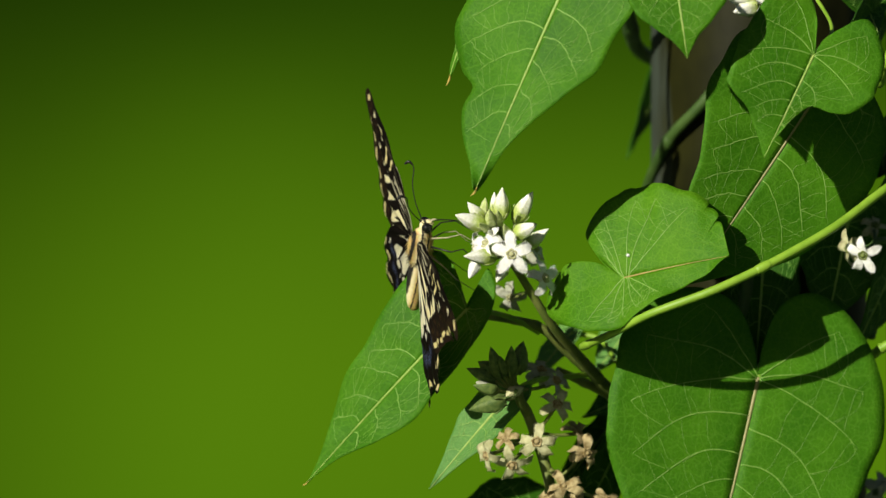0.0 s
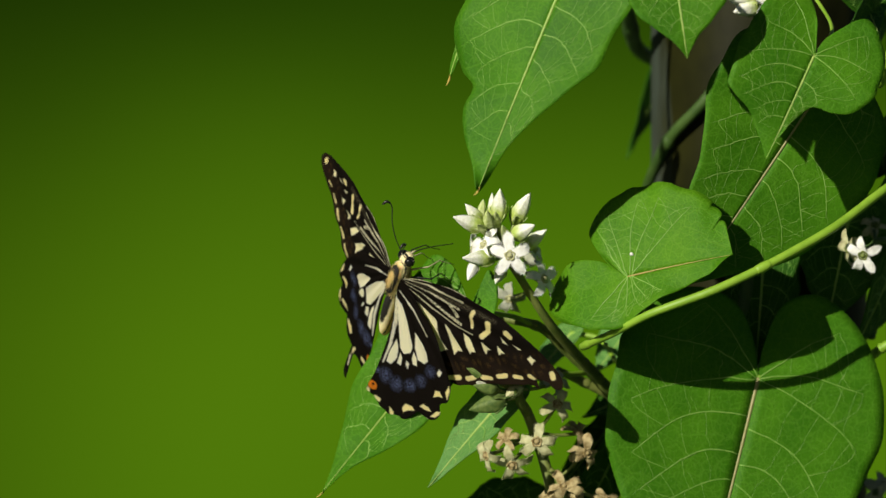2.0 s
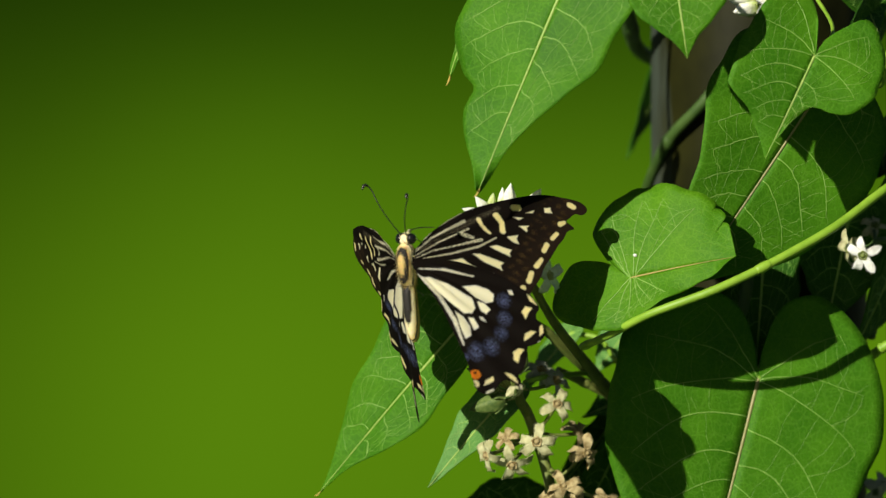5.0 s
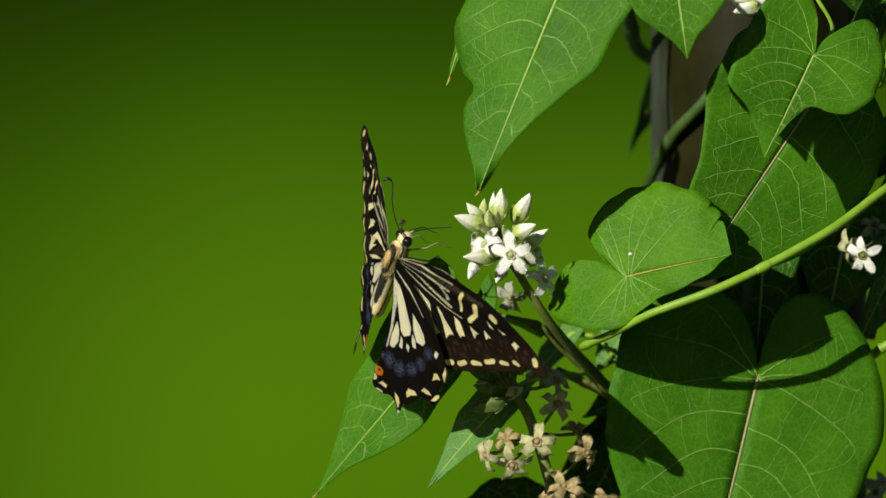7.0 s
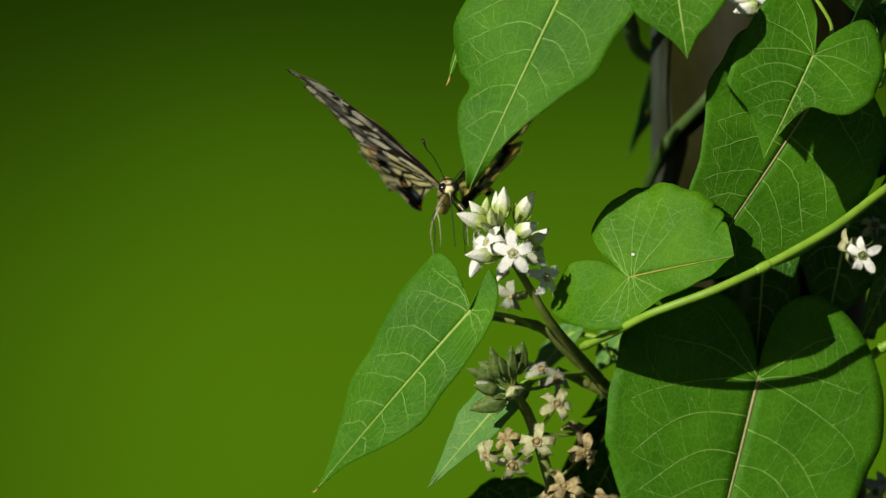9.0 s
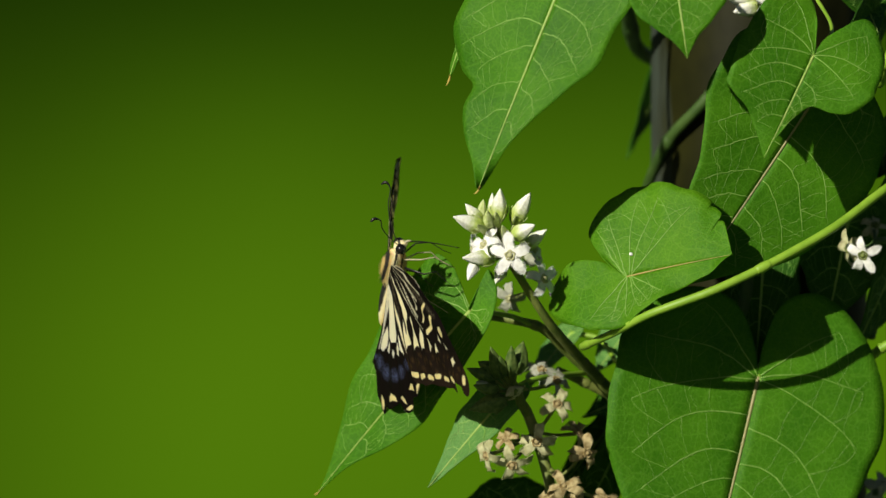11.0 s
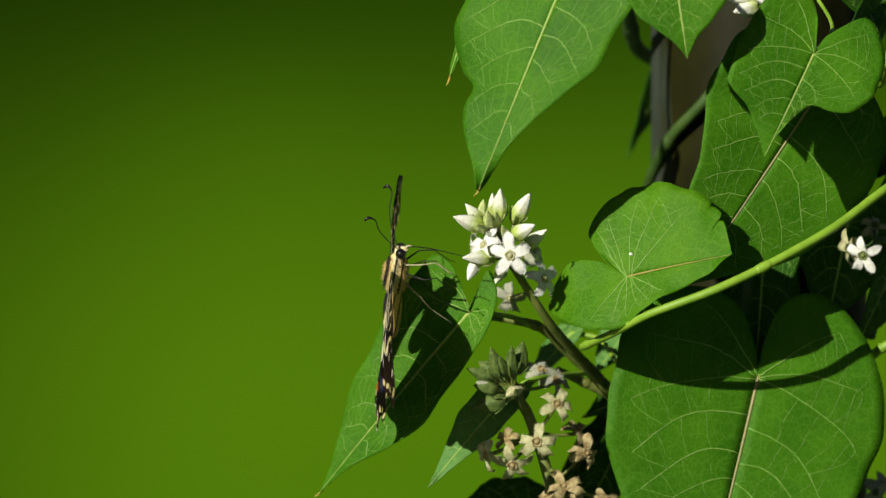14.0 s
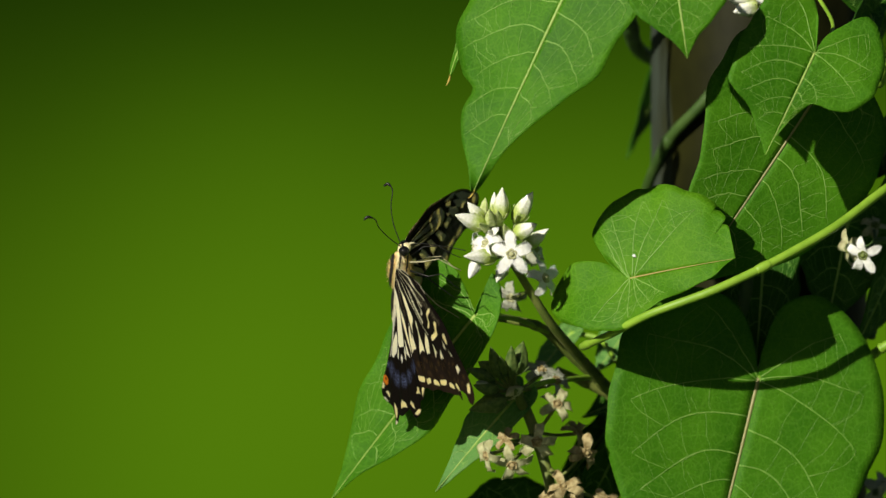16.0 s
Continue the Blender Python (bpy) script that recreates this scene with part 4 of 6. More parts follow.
# outlines and pale marks of the wings, in grid steps from the hinge: out along the wing, and forward
COSTA = [(2, 5), (18, 26), (43, 49), (84, 76), (126, 93), (177, 107), (224, 115), (260, 117), (290, 113), (316, 107), (329, 96), (329, 86)]
OUTER = [(278, 35), (265, 21), (249, 0), (234, -18), (224, -37), (208, -56), (198, -68), (179, -77), (157, -78), (120, -69), (74, -52), (33, -29), (4, -6)]
WORN_EDGE = COSTA + [(319, 79), (307, 81), (296, 74), (289, 67), (297, 60), (301, 54), (288, 49)] + OUTER
FORE_EDGE = COSTA + [(324, 74), (315, 63), (303, 50), (290, 43)] + OUTER
HIND_FRONT = [(2, -2), (43, -4), (95, -21), (141, -49), (169, -73), (183, -86), (191, -101), (196, -117), (188, -130), (188, -140), (196, -152), (194, -168), (183, -178), (168, -183), (161, -184), (156, -198), (149, -216), (140, -227), (134, -232)]
HIND_BACK = [(112, -238), (100, -241), (90, -251), (72, -256), (60, -248), (56, -224), (54, -194), (50, -169), (43, -132), (35, -96), (23, -60), (9, -27), (3, -9)]
STUB_EDGE = HIND_FRONT + [(136, -247), (132, -260), (125, -246)] + HIND_BACK
TAIL_EDGE = HIND_FRONT + [(140, -247), (149, -270), (157, -292), (154, -305), (144, -305), (137, -288), (130, -266), (122, -245)] + HIND_BACK
FORE_FIELDS = ()
FORE_FIELDS += (((3, -8), (43, -5), (93, 1), (106, -12), (124, -24), (143, -28), (138, -41), (117, -33), (97, -18), (80, -11), (43, -11)),
    ((93, -26), (117, -35), (142, -29), (137, -43), (138, -56), (122, -47)),
    ((110, 9), (124, 8), (164, -8), (157, -14), (158, -24), (146, -16), (128, -5)),
    ((143, 23), (157, 25), (181, 14), (176, 8), (177, 2), (162, 9)),)
FORE_FIELDS += (((176, 39), (198, 42), (194, 36), (197, 26), (188, 29)),
    ((201, 59), (220, 59), (215, 55), (214, 47), (208, 52)),
    ((194, 77), (213, 75), (204, 71)),
    ((218, 84), (235, 89), (231, 84)),)
FORE_FIELDS += (((253, 93), (266, 94), (264, 89), (266, 83), (253, 84)),)
FORE_STROKES = ()
FORE_STROKES += ((((48, -33), (84, -45), (115, -57), (138, -64)), (1, 3, 3, 0.8)),
    (((132, 73), (135, 62), (148, 47)), (4, 3.4, 2.6)),
    (((164, 79), (173, 66), (171, 49)), (5.5, 4.5, 5)),
    (((198, 93), (206, 93)), (6, 5.5)),)
FORE_STROKES += ((((301, 99), (306, 95)), (5.5, 5.5)),
    (((276, 62), (284, 65)), (4.5, 3.5)),
    (((258, 36), (268, 45)), (4, 3.5)),
    (((238, 12), (246, 24)), (4.5, 4.5)),)
FORE_STROKES += ((((220, -16), (231, -4)), (4.5, 4)),
    (((202, -43), (209, -29)), (5, 4.5)),
    (((177, -71), (190, -55)), (4, 5)),)
CELL_LINES = ()
CELL_LINES += ((((6, 11), (43, 40), (107, 70)), (0.6, 1.5, 2.6)),
    (((9, 8), (54, 32), (111, 55)), (0.6, 1.3, 2)),
    (((12, 5), (45, 18), (91, 26), (130, 34)), (0.6, 1.2, 1.8, 3)),
    (((25, 4), (74, 11), (126, 23), (157, 37)), (0.5, 1.4, 1.6, 1)),)
CELL_LINES += ((((97, 46), (117, 40)), (3.6, 3)),
    (((4, 8), (23, 32), (54, 60), (105, 86)), (0.5, 0.9, 0.9, 0.4)),)
HIND_FIELDS = ()
HIND_FIELDS += (((14, -32), (28, -35), (54, -52), (72, -69), (88, -84), (90, -101), (82, -111), (69, -108), (52, -86), (33, -60)),
    ((77, -59), (100, -62), (117, -72), (126, -83), (122, -95), (109, -97), (93, -82)),
    ((95, -91), (106, -96), (114, -109), (105, -115), (98, -108)),
    ((92, -118), (99, -120), (102, -130), (95, -126)),)
HIND_FIELDS += (((74, -116), (83, -120), (88, -137), (79, -140)),
    ((55, -101), (66, -113), (74, -132), (72, -150), (61, -154), (57, -132)),
    ((150, -78), (158, -79), (159, -89), (152, -88)),)
HIND_STROKES = ()
HIND_STROKES += ((((12, -31), (35, -70), (50, -116), (56, -163)), (1.5, 3.4, 3.6, 1.5)),
    (((8, -26), (18, -60), (33, -111), (47, -165)), (1.5, 3.6, 4, 1.5)),
    (((171, -188), (182, -180)), (1.6, 1.8)),
    (((74, -254), (86, -250)), (1.6, 1.8)),)
HIND_STROKES += ((((12, -16), (54, -25), (100, -45)), (0.8, 2.4, 1)),)
LUNULES = ()
LUNULES += (((165, -120), (173, -112), (184, -117), (176, -124), (169, -135)),
    ((181, -89), (188, -98), (193, -114), (183, -104)),
    ((157, -173), (161, -161), (172, -157), (181, -160), (169, -168)),
    ((188, -152), (195, -146), (193, -163), (184, -170)),)
LUNULES += (((132, -204), (134, -190), (146, -185), (154, -188), (144, -198), (138, -210)),
    ((111, -224), (122, -227), (128, -235), (130, -247), (120, -237)),
    ((72, -241), (78, -231), (91, -227), (91, -235), (80, -239)),
    ((57, -227), (65, -232), (66, -239), (60, -243)),)
BLUE_DUST = ((140, -96, 15), (134, -128, 15), (122, -154, 15), (100, -175, 17), (74, -179, 18), (57, -185, 8))
UNDER_FIELDS = ()
UNDER_FIELDS += (((135, -32), (103, -7), (55, 10), (4, 3), (32, -8), (92, -13)),
    ((170, -3), (136, 11), (107, 18), (123, 0), (152, -22), (163, -18)),
    ((186, 16), (150, 31), (131, 30), (157, 13), (176, 5)),
    ((212, 36), (183, 46), (167, 41), (188, 28), (202, 25)),)
UNDER_FIELDS += (((228, 64), (207, 71), (199, 54), (214, 47)),
    ((249, 77), (235, 86), (208, 87), (204, 77), (232, 68)),
    ((277, 95), (253, 101), (220, 98), (235, 87), (260, 85)),
    ((284, 107), (254, 113), (223, 110), (242, 101), (268, 99)),)
UNDER_FIELDS += (((228, 115), (203, 109), (182, 96), (209, 95)),
    ((188, 56), (188, 79), (177, 86), (171, 65), (175, 49)),)
UNDER_CELL = ((188, 56), (183, 81), (164, 90), (116, 74), (66, 47), (26, 21), (4, 3), (28, 4), (71, 15), (108, 24), (151, 36))
UNDER_LINES = ()
UNDER_LINES += ((((7, 4), (48, 33), (104, 64), (153, 82)), (0.8, 1.6, 1.6, 0.6)),
    (((7, 3), (52, 29), (112, 54), (156, 70)), (0.8, 1.8, 1.5, 0.5)),
    (((7, 3), (57, 24), (111, 41), (153, 53)), (0.8, 1.9, 1.6, 0.5)),
    (((6, 2), (56, 20), (109, 31), (146, 39)), (0.7, 1.6, 1.4, 0.5)),)
UNDER_LINES += ((((4, 3), (66, 15), (108, 22), (161, 40), (190, 55)), (1, 1.7, 1.8, 1.8, 1.5)),
    (((5, 5), (37, 29), (82, 58), (137, 82), (180, 92), (228, 104)), (1, 1.7, 1.7, 1.6, 1.4, 1)),)
UNDER_SPOTS = ()
UNDER_SPOTS += ((((313, 96), (306, 101)), (9, 9)),
    (((302, 79), (297, 78)), (6, 6)),
    (((286, 63), (281, 59)), (8, 8)),
    (((268, 44), (262, 38)), (9, 9)),)
UNDER_SPOTS += ((((248, 24), (240, 16)), (9.5, 9)),
    (((224, -4), (216, -13)), (10, 10)),
    (((204, -31), (198, -40)), (10, 10)),
    (((184, -57), (174, -66)), (8, 9)),)
UNDER_VEINS = ()
UNDER_VEINS += ((((12, -32), (36, -19), (75, -19), (110, -29), (138, -44)), (1.2, 1.6, 1.7, 1.6, 1.5)),
    (((10, -31), (46, -42), (77, -54), (104, -63), (133, -75)), (1.3, 1.7, 1.7, 1.6, 1.5)),
    (((63, -52), (82, -81), (92, -91), (92, -114)), (1.5, 2, 2.3, 2)),
    (((91, -88), (109, -94), (128, -104)), (1.7, 1.6, 1.6)),)
UNDER_VEINS += ((((91, -114), (113, -126)), (2, 1.8)),
    (((10, -33), (25, -64), (43, -87), (68, -109), (90, -117)), (1.4, 1.8, 2, 2.4, 2)),
    (((69, -109), (74, -138), (78, -158)), (2.2, 2, 2)),
    (((43, -87), (46, -114), (52, -151)), (1.8, 1.9, 2)),)
UNDER_VEINS += ((((20, -59), (28, -97), (39, -141), (45, -172)), (1.5, 1.8, 2, 2.2)),
    (((11, -64), (15, -106), (23, -151), (28, -184)), (1.2, 1.5, 1.5, 2)),)
UNDER_BLOCKS = ()
UNDER_BLOCKS += (((154, -46), (132, -40), (124, -55), (132, -69), (141, -72), (155, -60)),
    ((162, -100), (145, -83), (126, -82), (124, -98), (138, -112), (156, -111)),
    ((165, -135), (145, -116), (128, -106), (117, -113), (123, -132), (145, -146), (159, -144)),
    ((149, -152), (128, -148), (111, -150), (117, -166), (131, -166)),)
UNDER_BLOCKS += (((121, -118), (93, -122), (76, -141), (75, -160), (90, -172), (104, -154), (122, -140)),
    ((78, -146), (57, -147), (49, -161), (52, -194), (59, -239), (70, -253), (86, -244), (83, -205), (84, -173)),
    ((108, -177), (83, -166), (81, -194), (84, -224), (104, -214), (110, -194)),
    ((51, -171), (31, -172), (26, -190), (25, -217), (38, -235), (49, -249), (60, -251), (55, -200)),)
UNDER_BLUE = ((127, -58, 8), (129, -89, 9), (123, -119, 9), (120, -160, 7), (100, -188, 13), (67, -165, 13), (39, -181, 9))
UNDER_ORANGE = ()
UNDER_ORANGE += (((172, -71), (161, -58), (147, -66), (155, -82)),
    ((173, -114), (163, -104), (156, -114), (163, -124)),
    ((166, -155), (156, -148), (146, -158), (153, -164)),
    ((115, -126), (104, -124), (100, -135), (111, -138)),)
UNDER_ORANGE += (((96, -144), (86, -140), (82, -153), (91, -156)),)
UNDER_RIM = ()
UNDER_RIM += ((((145, -70), (174, -100), (199, -121)), (1.5, 3, 2)),
    (((164, -143), (180, -138), (197, -132)), (1.5, 3, 3)),
    (((145, -148), (173, -166), (194, -168)), (2, 2.5, 2.5)),
    (((156, -174), (173, -169), (191, -170)), (2, 4, 3.5)),)
UNDER_RIM += ((((109, -175), (134, -209), (135, -225)), (1.5, 2, 2)),
    (((91, -226), (116, -206), (133, -216)), (3, 3.5, 2)),
    (((78, -246), (93, -240)), (4, 2)),)
UNDER_EYE = (51, -218)


def fore_colours(a, b, under, rng):
    """Forewing: brownish black with cream fields between the veins, lines in the cell, spots along the edge; paler below."""
    grain = rng.normal(0, 1, len(a))
    a, b = a + 0.35 * rng.normal(0, 1, len(a)), b + 0.35 * rng.normal(0, 1, len(a))
    blot = 0.5 + 0.5 * np.sin(a * 0.21 + 1.3 * np.sin(b * 0.17)) * np.sin(b * 0.26 + a * 0.05)
    out = np.clip((a * 0.78 - b * 0.62 - 120) / 90, 0, 1)
    if not under:
        col = over(np.tile(DARK, (len(a), 1)), BROWN, 0.75 * out)
        col = over(col, np.array((0.16, 0.095, 0.03)), np.clip(blot * 1.5 - 0.75, 0, 1) * soft(out, 0.22, 0.62, 0.2) * np.clip(0.25 + 0.6 * grain, 0, 1))
        col = over(col, np.array((0.20, 0.17, 0.11)), bars(a, b, ((20, -16), (70, -28), (110, -48)), (3, 6, 3), 5) * np.clip(0.1 + 0.5 * grain, 0, 0.8))
        col = over(col, np.array((0.24, 0.21, 0.13)), bars(a, b, ((20, 20), (80, 52), (170, 92)), (2, 5, 4), 4) * np.clip(0.1 + 0.4 * grain, 0, 0.6))
        for outline in FORE_FIELDS:
            col = over(col, CREAM, field(a, b, outline))
        for k, (spine, half) in enumerate(FORE_STROKES):
            col = over(col, CREAM * (np.array((1.0, 0.94, 0.72)) if k else 1.0), bars(a, b, spine, half))
        for k, (spine, half) in enumerate(CELL_LINES):
            col = over(col, CREAM * 0.92, bars(a, b, spine, half) * (np.clip(0.8 + 0.5 * grain, 0, 1) if k in (1, 2, 4) else 0.9))
        return np.clip(col, 0.004, 1)
    pale = np.array((0.95, 0.93, 0.80))
    col = np.tile(np.array((0.052, 0.041, 0.033)), (len(a), 1))
    dust = soft(out, 0.2, 0.75, 0.25) * np.clip(0.35 + 0.5 * blot + 0.15 * grain, 0, 1)
    col = over(col, np.array((0.50, 0.46, 0.41)), 0.72 * dust)
    col = over(col, np.array((0.93, 0.90, 0.72)), field(a, b, UNDER_CELL))
    col = over(col, np.array((0.10, 0.11, 0.12)), field(a, b, UNDER_CELL, 10, -8) * soft(a, 95, 150, 24) * np.clip(0.7 + 0.25 * grain, 0, 1))
    col = over(col, np.array((0.16, 0.17, 0.19)), bars(a, b, ((140, 72), (142, 58)), (6, 5), 7) * 0.7)
    for outline in UNDER_FIELDS + FORE_FIELDS:
        col = over(col, pale, field(a, b, outline, 1.6))
    for spine, half in FORE_STROKES:
        col = over(col, pale, bars(a, b, spine, half, 1.6))
    for spine, half in UNDER_SPOTS:
        col = over(col, pale, bars(a, b, spine, half, 1.8))
    for spine, half in UNDER_LINES:
        col = over(col, np.array((0.020, 0.016, 0.012)), bars(a, b, spine, [1.5 * w for w in half]))
    col = over(col, np.array((0.36, 0.26, 0.14)), np.clip((3.2 - np.abs(b - np.interp(a, [p[0] for p in COSTA], [p[1] for p in COSTA]))) / 2, 0, 1) * (b > 0))
    return np.clip(col, 0.004, 1)


def hind_colours(a, b, under, rng):
    """Hindwing: cream cells parted by dark veins, black band with blue dust, pale crescents, an orange eye."""
    grain = rng.normal(0, 1, len(a))
    a, b = a + 0.35 * rng.normal(0, 1, len(a)), b + 0.35 * rng.normal(0, 1, len(a))
    if not under:
        col = np.tile(DARK * 0.9, (len(a), 1))
        for outline in HIND_FIELDS:
            col = over(col, PALE, field(a, b, outline))
        for k, (spine, half) in enumerate(HIND_STROKES):
            col = over(col, PALE, bars(a, b, spine, half) * np.clip(0.9 + 0.2 * grain, 0, 1))
        for x, y, w in BLUE_DUST:
            d = np.hypot((a - x) * 1.2, b - y)
            col = over(col, BLUE, np.clip(1.15 - d / w, 0, 1) * np.clip(0.3 + 0.8 * grain, 0, 1))
        for outline in LUNULES:
            col = over(col, CREAM * np.array((1.0, 0.95, 0.74)), field(a, b, outline))
        x, y = 63, -219
        col = over(col, ORANGE, np.clip((9 - np.hypot(a - x, b - y)) / 1.5 + 0.5, 0, 1))
        col = over(col, DARK, np.clip((2.6 - np.hypot(a - x, b - y - 3)) / 1.5 + 0.5, 0, 1))
        tail = bars(a, b, ((134, -252), (140, -275)), (3, 2))
        return np.clip(over(col, CREAM, tail), 0.004, 1)
    base = np.array((0.94, 0.88, 0.52))
    col = np.tile(base, (len(a), 1))
    for spine, half in UNDER_VEINS:
        col = over(col, DARK * 1.5, bars(a, b, spine, [1.3 * w for w in half]))
    for outline in UNDER_BLOCKS:
        col = over(col, DARK * 0.8, field(a, b, outline, 1.3, 0.8))
    for x, y, w in UNDER_BLUE:
        col = over(col, np.array((0.24, 0.30, 0.48)), np.clip(1.1 - np.hypot(a - x, (b - y)) / w, 0, 1) * np.clip(0.75 + 0.4 * grain, 0, 1))
    for outline in UNDER_ORANGE:
        col = over(col, ORANGE * 0.75 + YELLOW * 0.3, field(a, b, outline, 2.0))
    for spine, half in UNDER_RIM:
        col = over(col, DARK, bars(a, b, spine, half))
    x, y = UNDER_EYE
    d = np.hypot(a - x, b - y)
    col = over(col, DARK, np.clip(16 - d, 0, 1))
    col = over(col, ORANGE, np.clip((11.5 - d) / 1.5 + 0.5, 0, 1))
    col = over(col, DARK, np.clip((3.4 - d) / 1.5 + 0.5, 0, 1))
    return np.clip(over(col, DARK, bars(a, b, ((128, -246), (148, -300)), (6, 7))), 0.004, 1)


def wing(name, parent, edge, paint, side, camber, label, seed, step=1.15):
    """A wing with an upper and a lower face that meet at its rim. Its hinge is at the origin, forward is +x; side: -1 right, 1 left."""
    rng = np.random.default_rng(seed)
    rim = np.array([(p.x, p.y) for p in spline([(p[0], p[1], 0) for p in edge + edge[:1]], 20 * len(edge))][:-1])
    lo, hi = rim.min(0) - 3 * step, rim.max(0) + 3 * step
    na, nb = int((hi[0] - lo[0]) / step) + 1, int((hi[1] - lo[1]) / step) + 1
    A, B = np.meshgrid(lo[0] + step * np.arange(na), lo[1] + step * np.arange(nb), indexing="ij")
    within = np.zeros(A.shape, dtype=bool)
    for (x0, y0), (x1, y1) in zip(rim, np.roll(rim, -1, 0)):
        if y0 != y1:
            within ^= ((y0 > B) != (y1 > B)) & (A < x0 + (B - y0) * (x1 - x0) / (y1 - y0))
    quad = within[:-1, :-1] & within[1:, :-1] & within[1:, 1:] & within[:-1, 1:]
    used = np.zeros(A.shape, dtype=bool)
    count = np.zeros(A.shape, dtype=int)
    for di in (0, 1):
        for dj in (0, 1):
            used[di:na - 1 + di, dj:nb - 1 + dj] |= quad
            count[di:na - 1 + di, dj:nb - 1 + dj] += quad
    border = used & (count < 4)
    for i, j in zip(*np.nonzero(border)):
        k = np.argmin((rim[:, 0] - A[i, j]) ** 2 + (rim[:, 1] - B[i, j]) ** 2)
        if np.hypot(*(rim[k] - (A[i, j], B[i, j]))) < 1.7 * step:
            A[i, j], B[i, j] = rim[k]
    index = np.full(A.shape, -1)
    index[used] = np.arange(used.sum())
    a, b, thin = A[used], B[used], border[used]
    q = np.nonzero(quad)
    corners = np.stack((index[q], index[q[0] + 1, q[1]], index[q[0] + 1, q[1] + 1], index[q[0], q[1] + 1]), 1)
    n = len(a)
    turn = np.degrees(np.arctan2(b, a + 1e-6))
    reach = np.hypot(a, b)
    z0 = -camber * (a / 300.0) ** 2 * 300 + 1.4 * np.sin(turn * 0.55) * np.clip(reach / 90, 0, 1)
    inner = corners if side > 0 else corners[:, ::-1]
    verts = np.concatenate([np.stack((b, side * a, z0 + f * np.where(thin, 0.0, 0.5)), 1) for f in (1, -1)]) * UNIT * 1.035
    faces = np.concatenate((inner[:, ::-1], inner + n))
    me = bpy.data.meshes.new(name)
    me.from_pydata(verts.tolist(), [], faces.tolist())
    me.materials.append(WING_UPPER)
    me.materials.append(WING_LOWER)
    shade(me)
    me.polygons.foreach_set("material_index", np.repeat((0, 1), len(inner)).astype(np.int32))
    layer = me.color_attributes.new("pattern", "FLOAT_COLOR", "POINT")
    rgba = np.ones((2 * n, 4), dtype=np.float32)
    rgba[:n, :3], rgba[n:, :3] = paint(a, b, False, rng), paint(a, b, True, rng)
    layer.data.foreach_set("color", rgba.ravel())
    ob = part(name, me, parent, label)
    ob.location = (0, side * 0.0016, 0)
    return ob


def striped(name, rules, base, rough=0.7):
    """Hairy body material with stripes by height (z) and side (y) in the body's space."""
    m, nodes, links, b = material(name)
    tc = nodes.new("ShaderNodeTexCoord")
    sep = nodes.new("ShaderNodeSeparateXYZ")
    links.new(tc.outputs["Object"], sep.inputs[0])
    n = nodes.new("ShaderNodeTexNoise")
    n.inputs["Scale"].default_value, n.inputs["Detail"].default_value = 1400, 4
    links.new(tc.outputs["Object"], n.inputs["Vector"])
    wob = nodes.new("ShaderNodeMath")
    wob.operation = "MULTIPLY_ADD"
    wob.inputs[1].default_value = 0.0007
    links.new(n.outputs["Fac"], wob.inputs[0])
    links.new(sep.outputs["Z"], wob.inputs[2])
    mr = nodes.new("ShaderNodeMapRange")
    mr.inputs["From Min"].default_value, mr.inputs["From Max"].default_value = -0.0042, 0.0042
    links.new(wob.outputs[0], mr.inputs["Value"])
    ramp = nodes.new("ShaderNodeValToRGB")
    e = ramp.color_ramp.elements
    e[0].position, e[0].color = 0.0, (*base, 1)
    e[1].position, e[1].color = 1.0, (*rules[-1][1], 1)
    for at, c in rules:
        k = e.new(at)
        k.color = (*c, 1)
    links.new(mr.outputs[0], ramp.inputs["Fac"])
    links.new(mixed(nodes, links, 0.4, ramp.outputs[0], n.outputs["Color"], "OVERLAY"), b.inputs["Base Color"])
    b.inputs["Roughness"].default_value = rough
    bp = nodes.new("ShaderNodeBump")
    bp.inputs["Strength"].default_value, bp.inputs["Distance"].default_value = 0.6, 0.0004
    links.new(n.outputs["Fac"], bp.inputs["Height"])
    links.new(bp.outputs[0], b.inputs["Normal"])
    return m


CR, BK, YL = (0.86, 0.76, 0.44), (0.012, 0.010, 0.008), (0.66, 0.48, 0.17)
# abdomen ochre, with part of the wings' shade put into it
OC = (0.52, 0.37, 0.11)
BODY_FUR = striped("body_fur", [(0.05, YL), (0.17, YL), (0.19, BK), (0.225, BK), (0.25, YL), (0.39, CR), (0.41, BK), (0.45, BK), (0.47, CR), (0.60, YL), (0.63, BK), (0.70, BK), (0.74, YL), (0.82, YL), (0.86, BK), (1.0, BK)], YL)
HEAD_FUR = striped("head_fur", [(0.10, CR), (0.34, CR), (0.38, BK), (0.43, BK), (0.46, CR), (0.52, CR), (0.56, BK), (0.62, BK)], CR)
BELLY = striped("abdomen_scales", [(0.01, OC), (0.055, OC), (0.065, BK), (0.09, BK), (0.105, OC), (0.20, YL), (0.255, OC), (0.268, BK), (0.295, BK), (0.31, YL), (0.40, CR), (0.455, CR), (0.49, BK), (0.9, BK)], OC, 0.6)


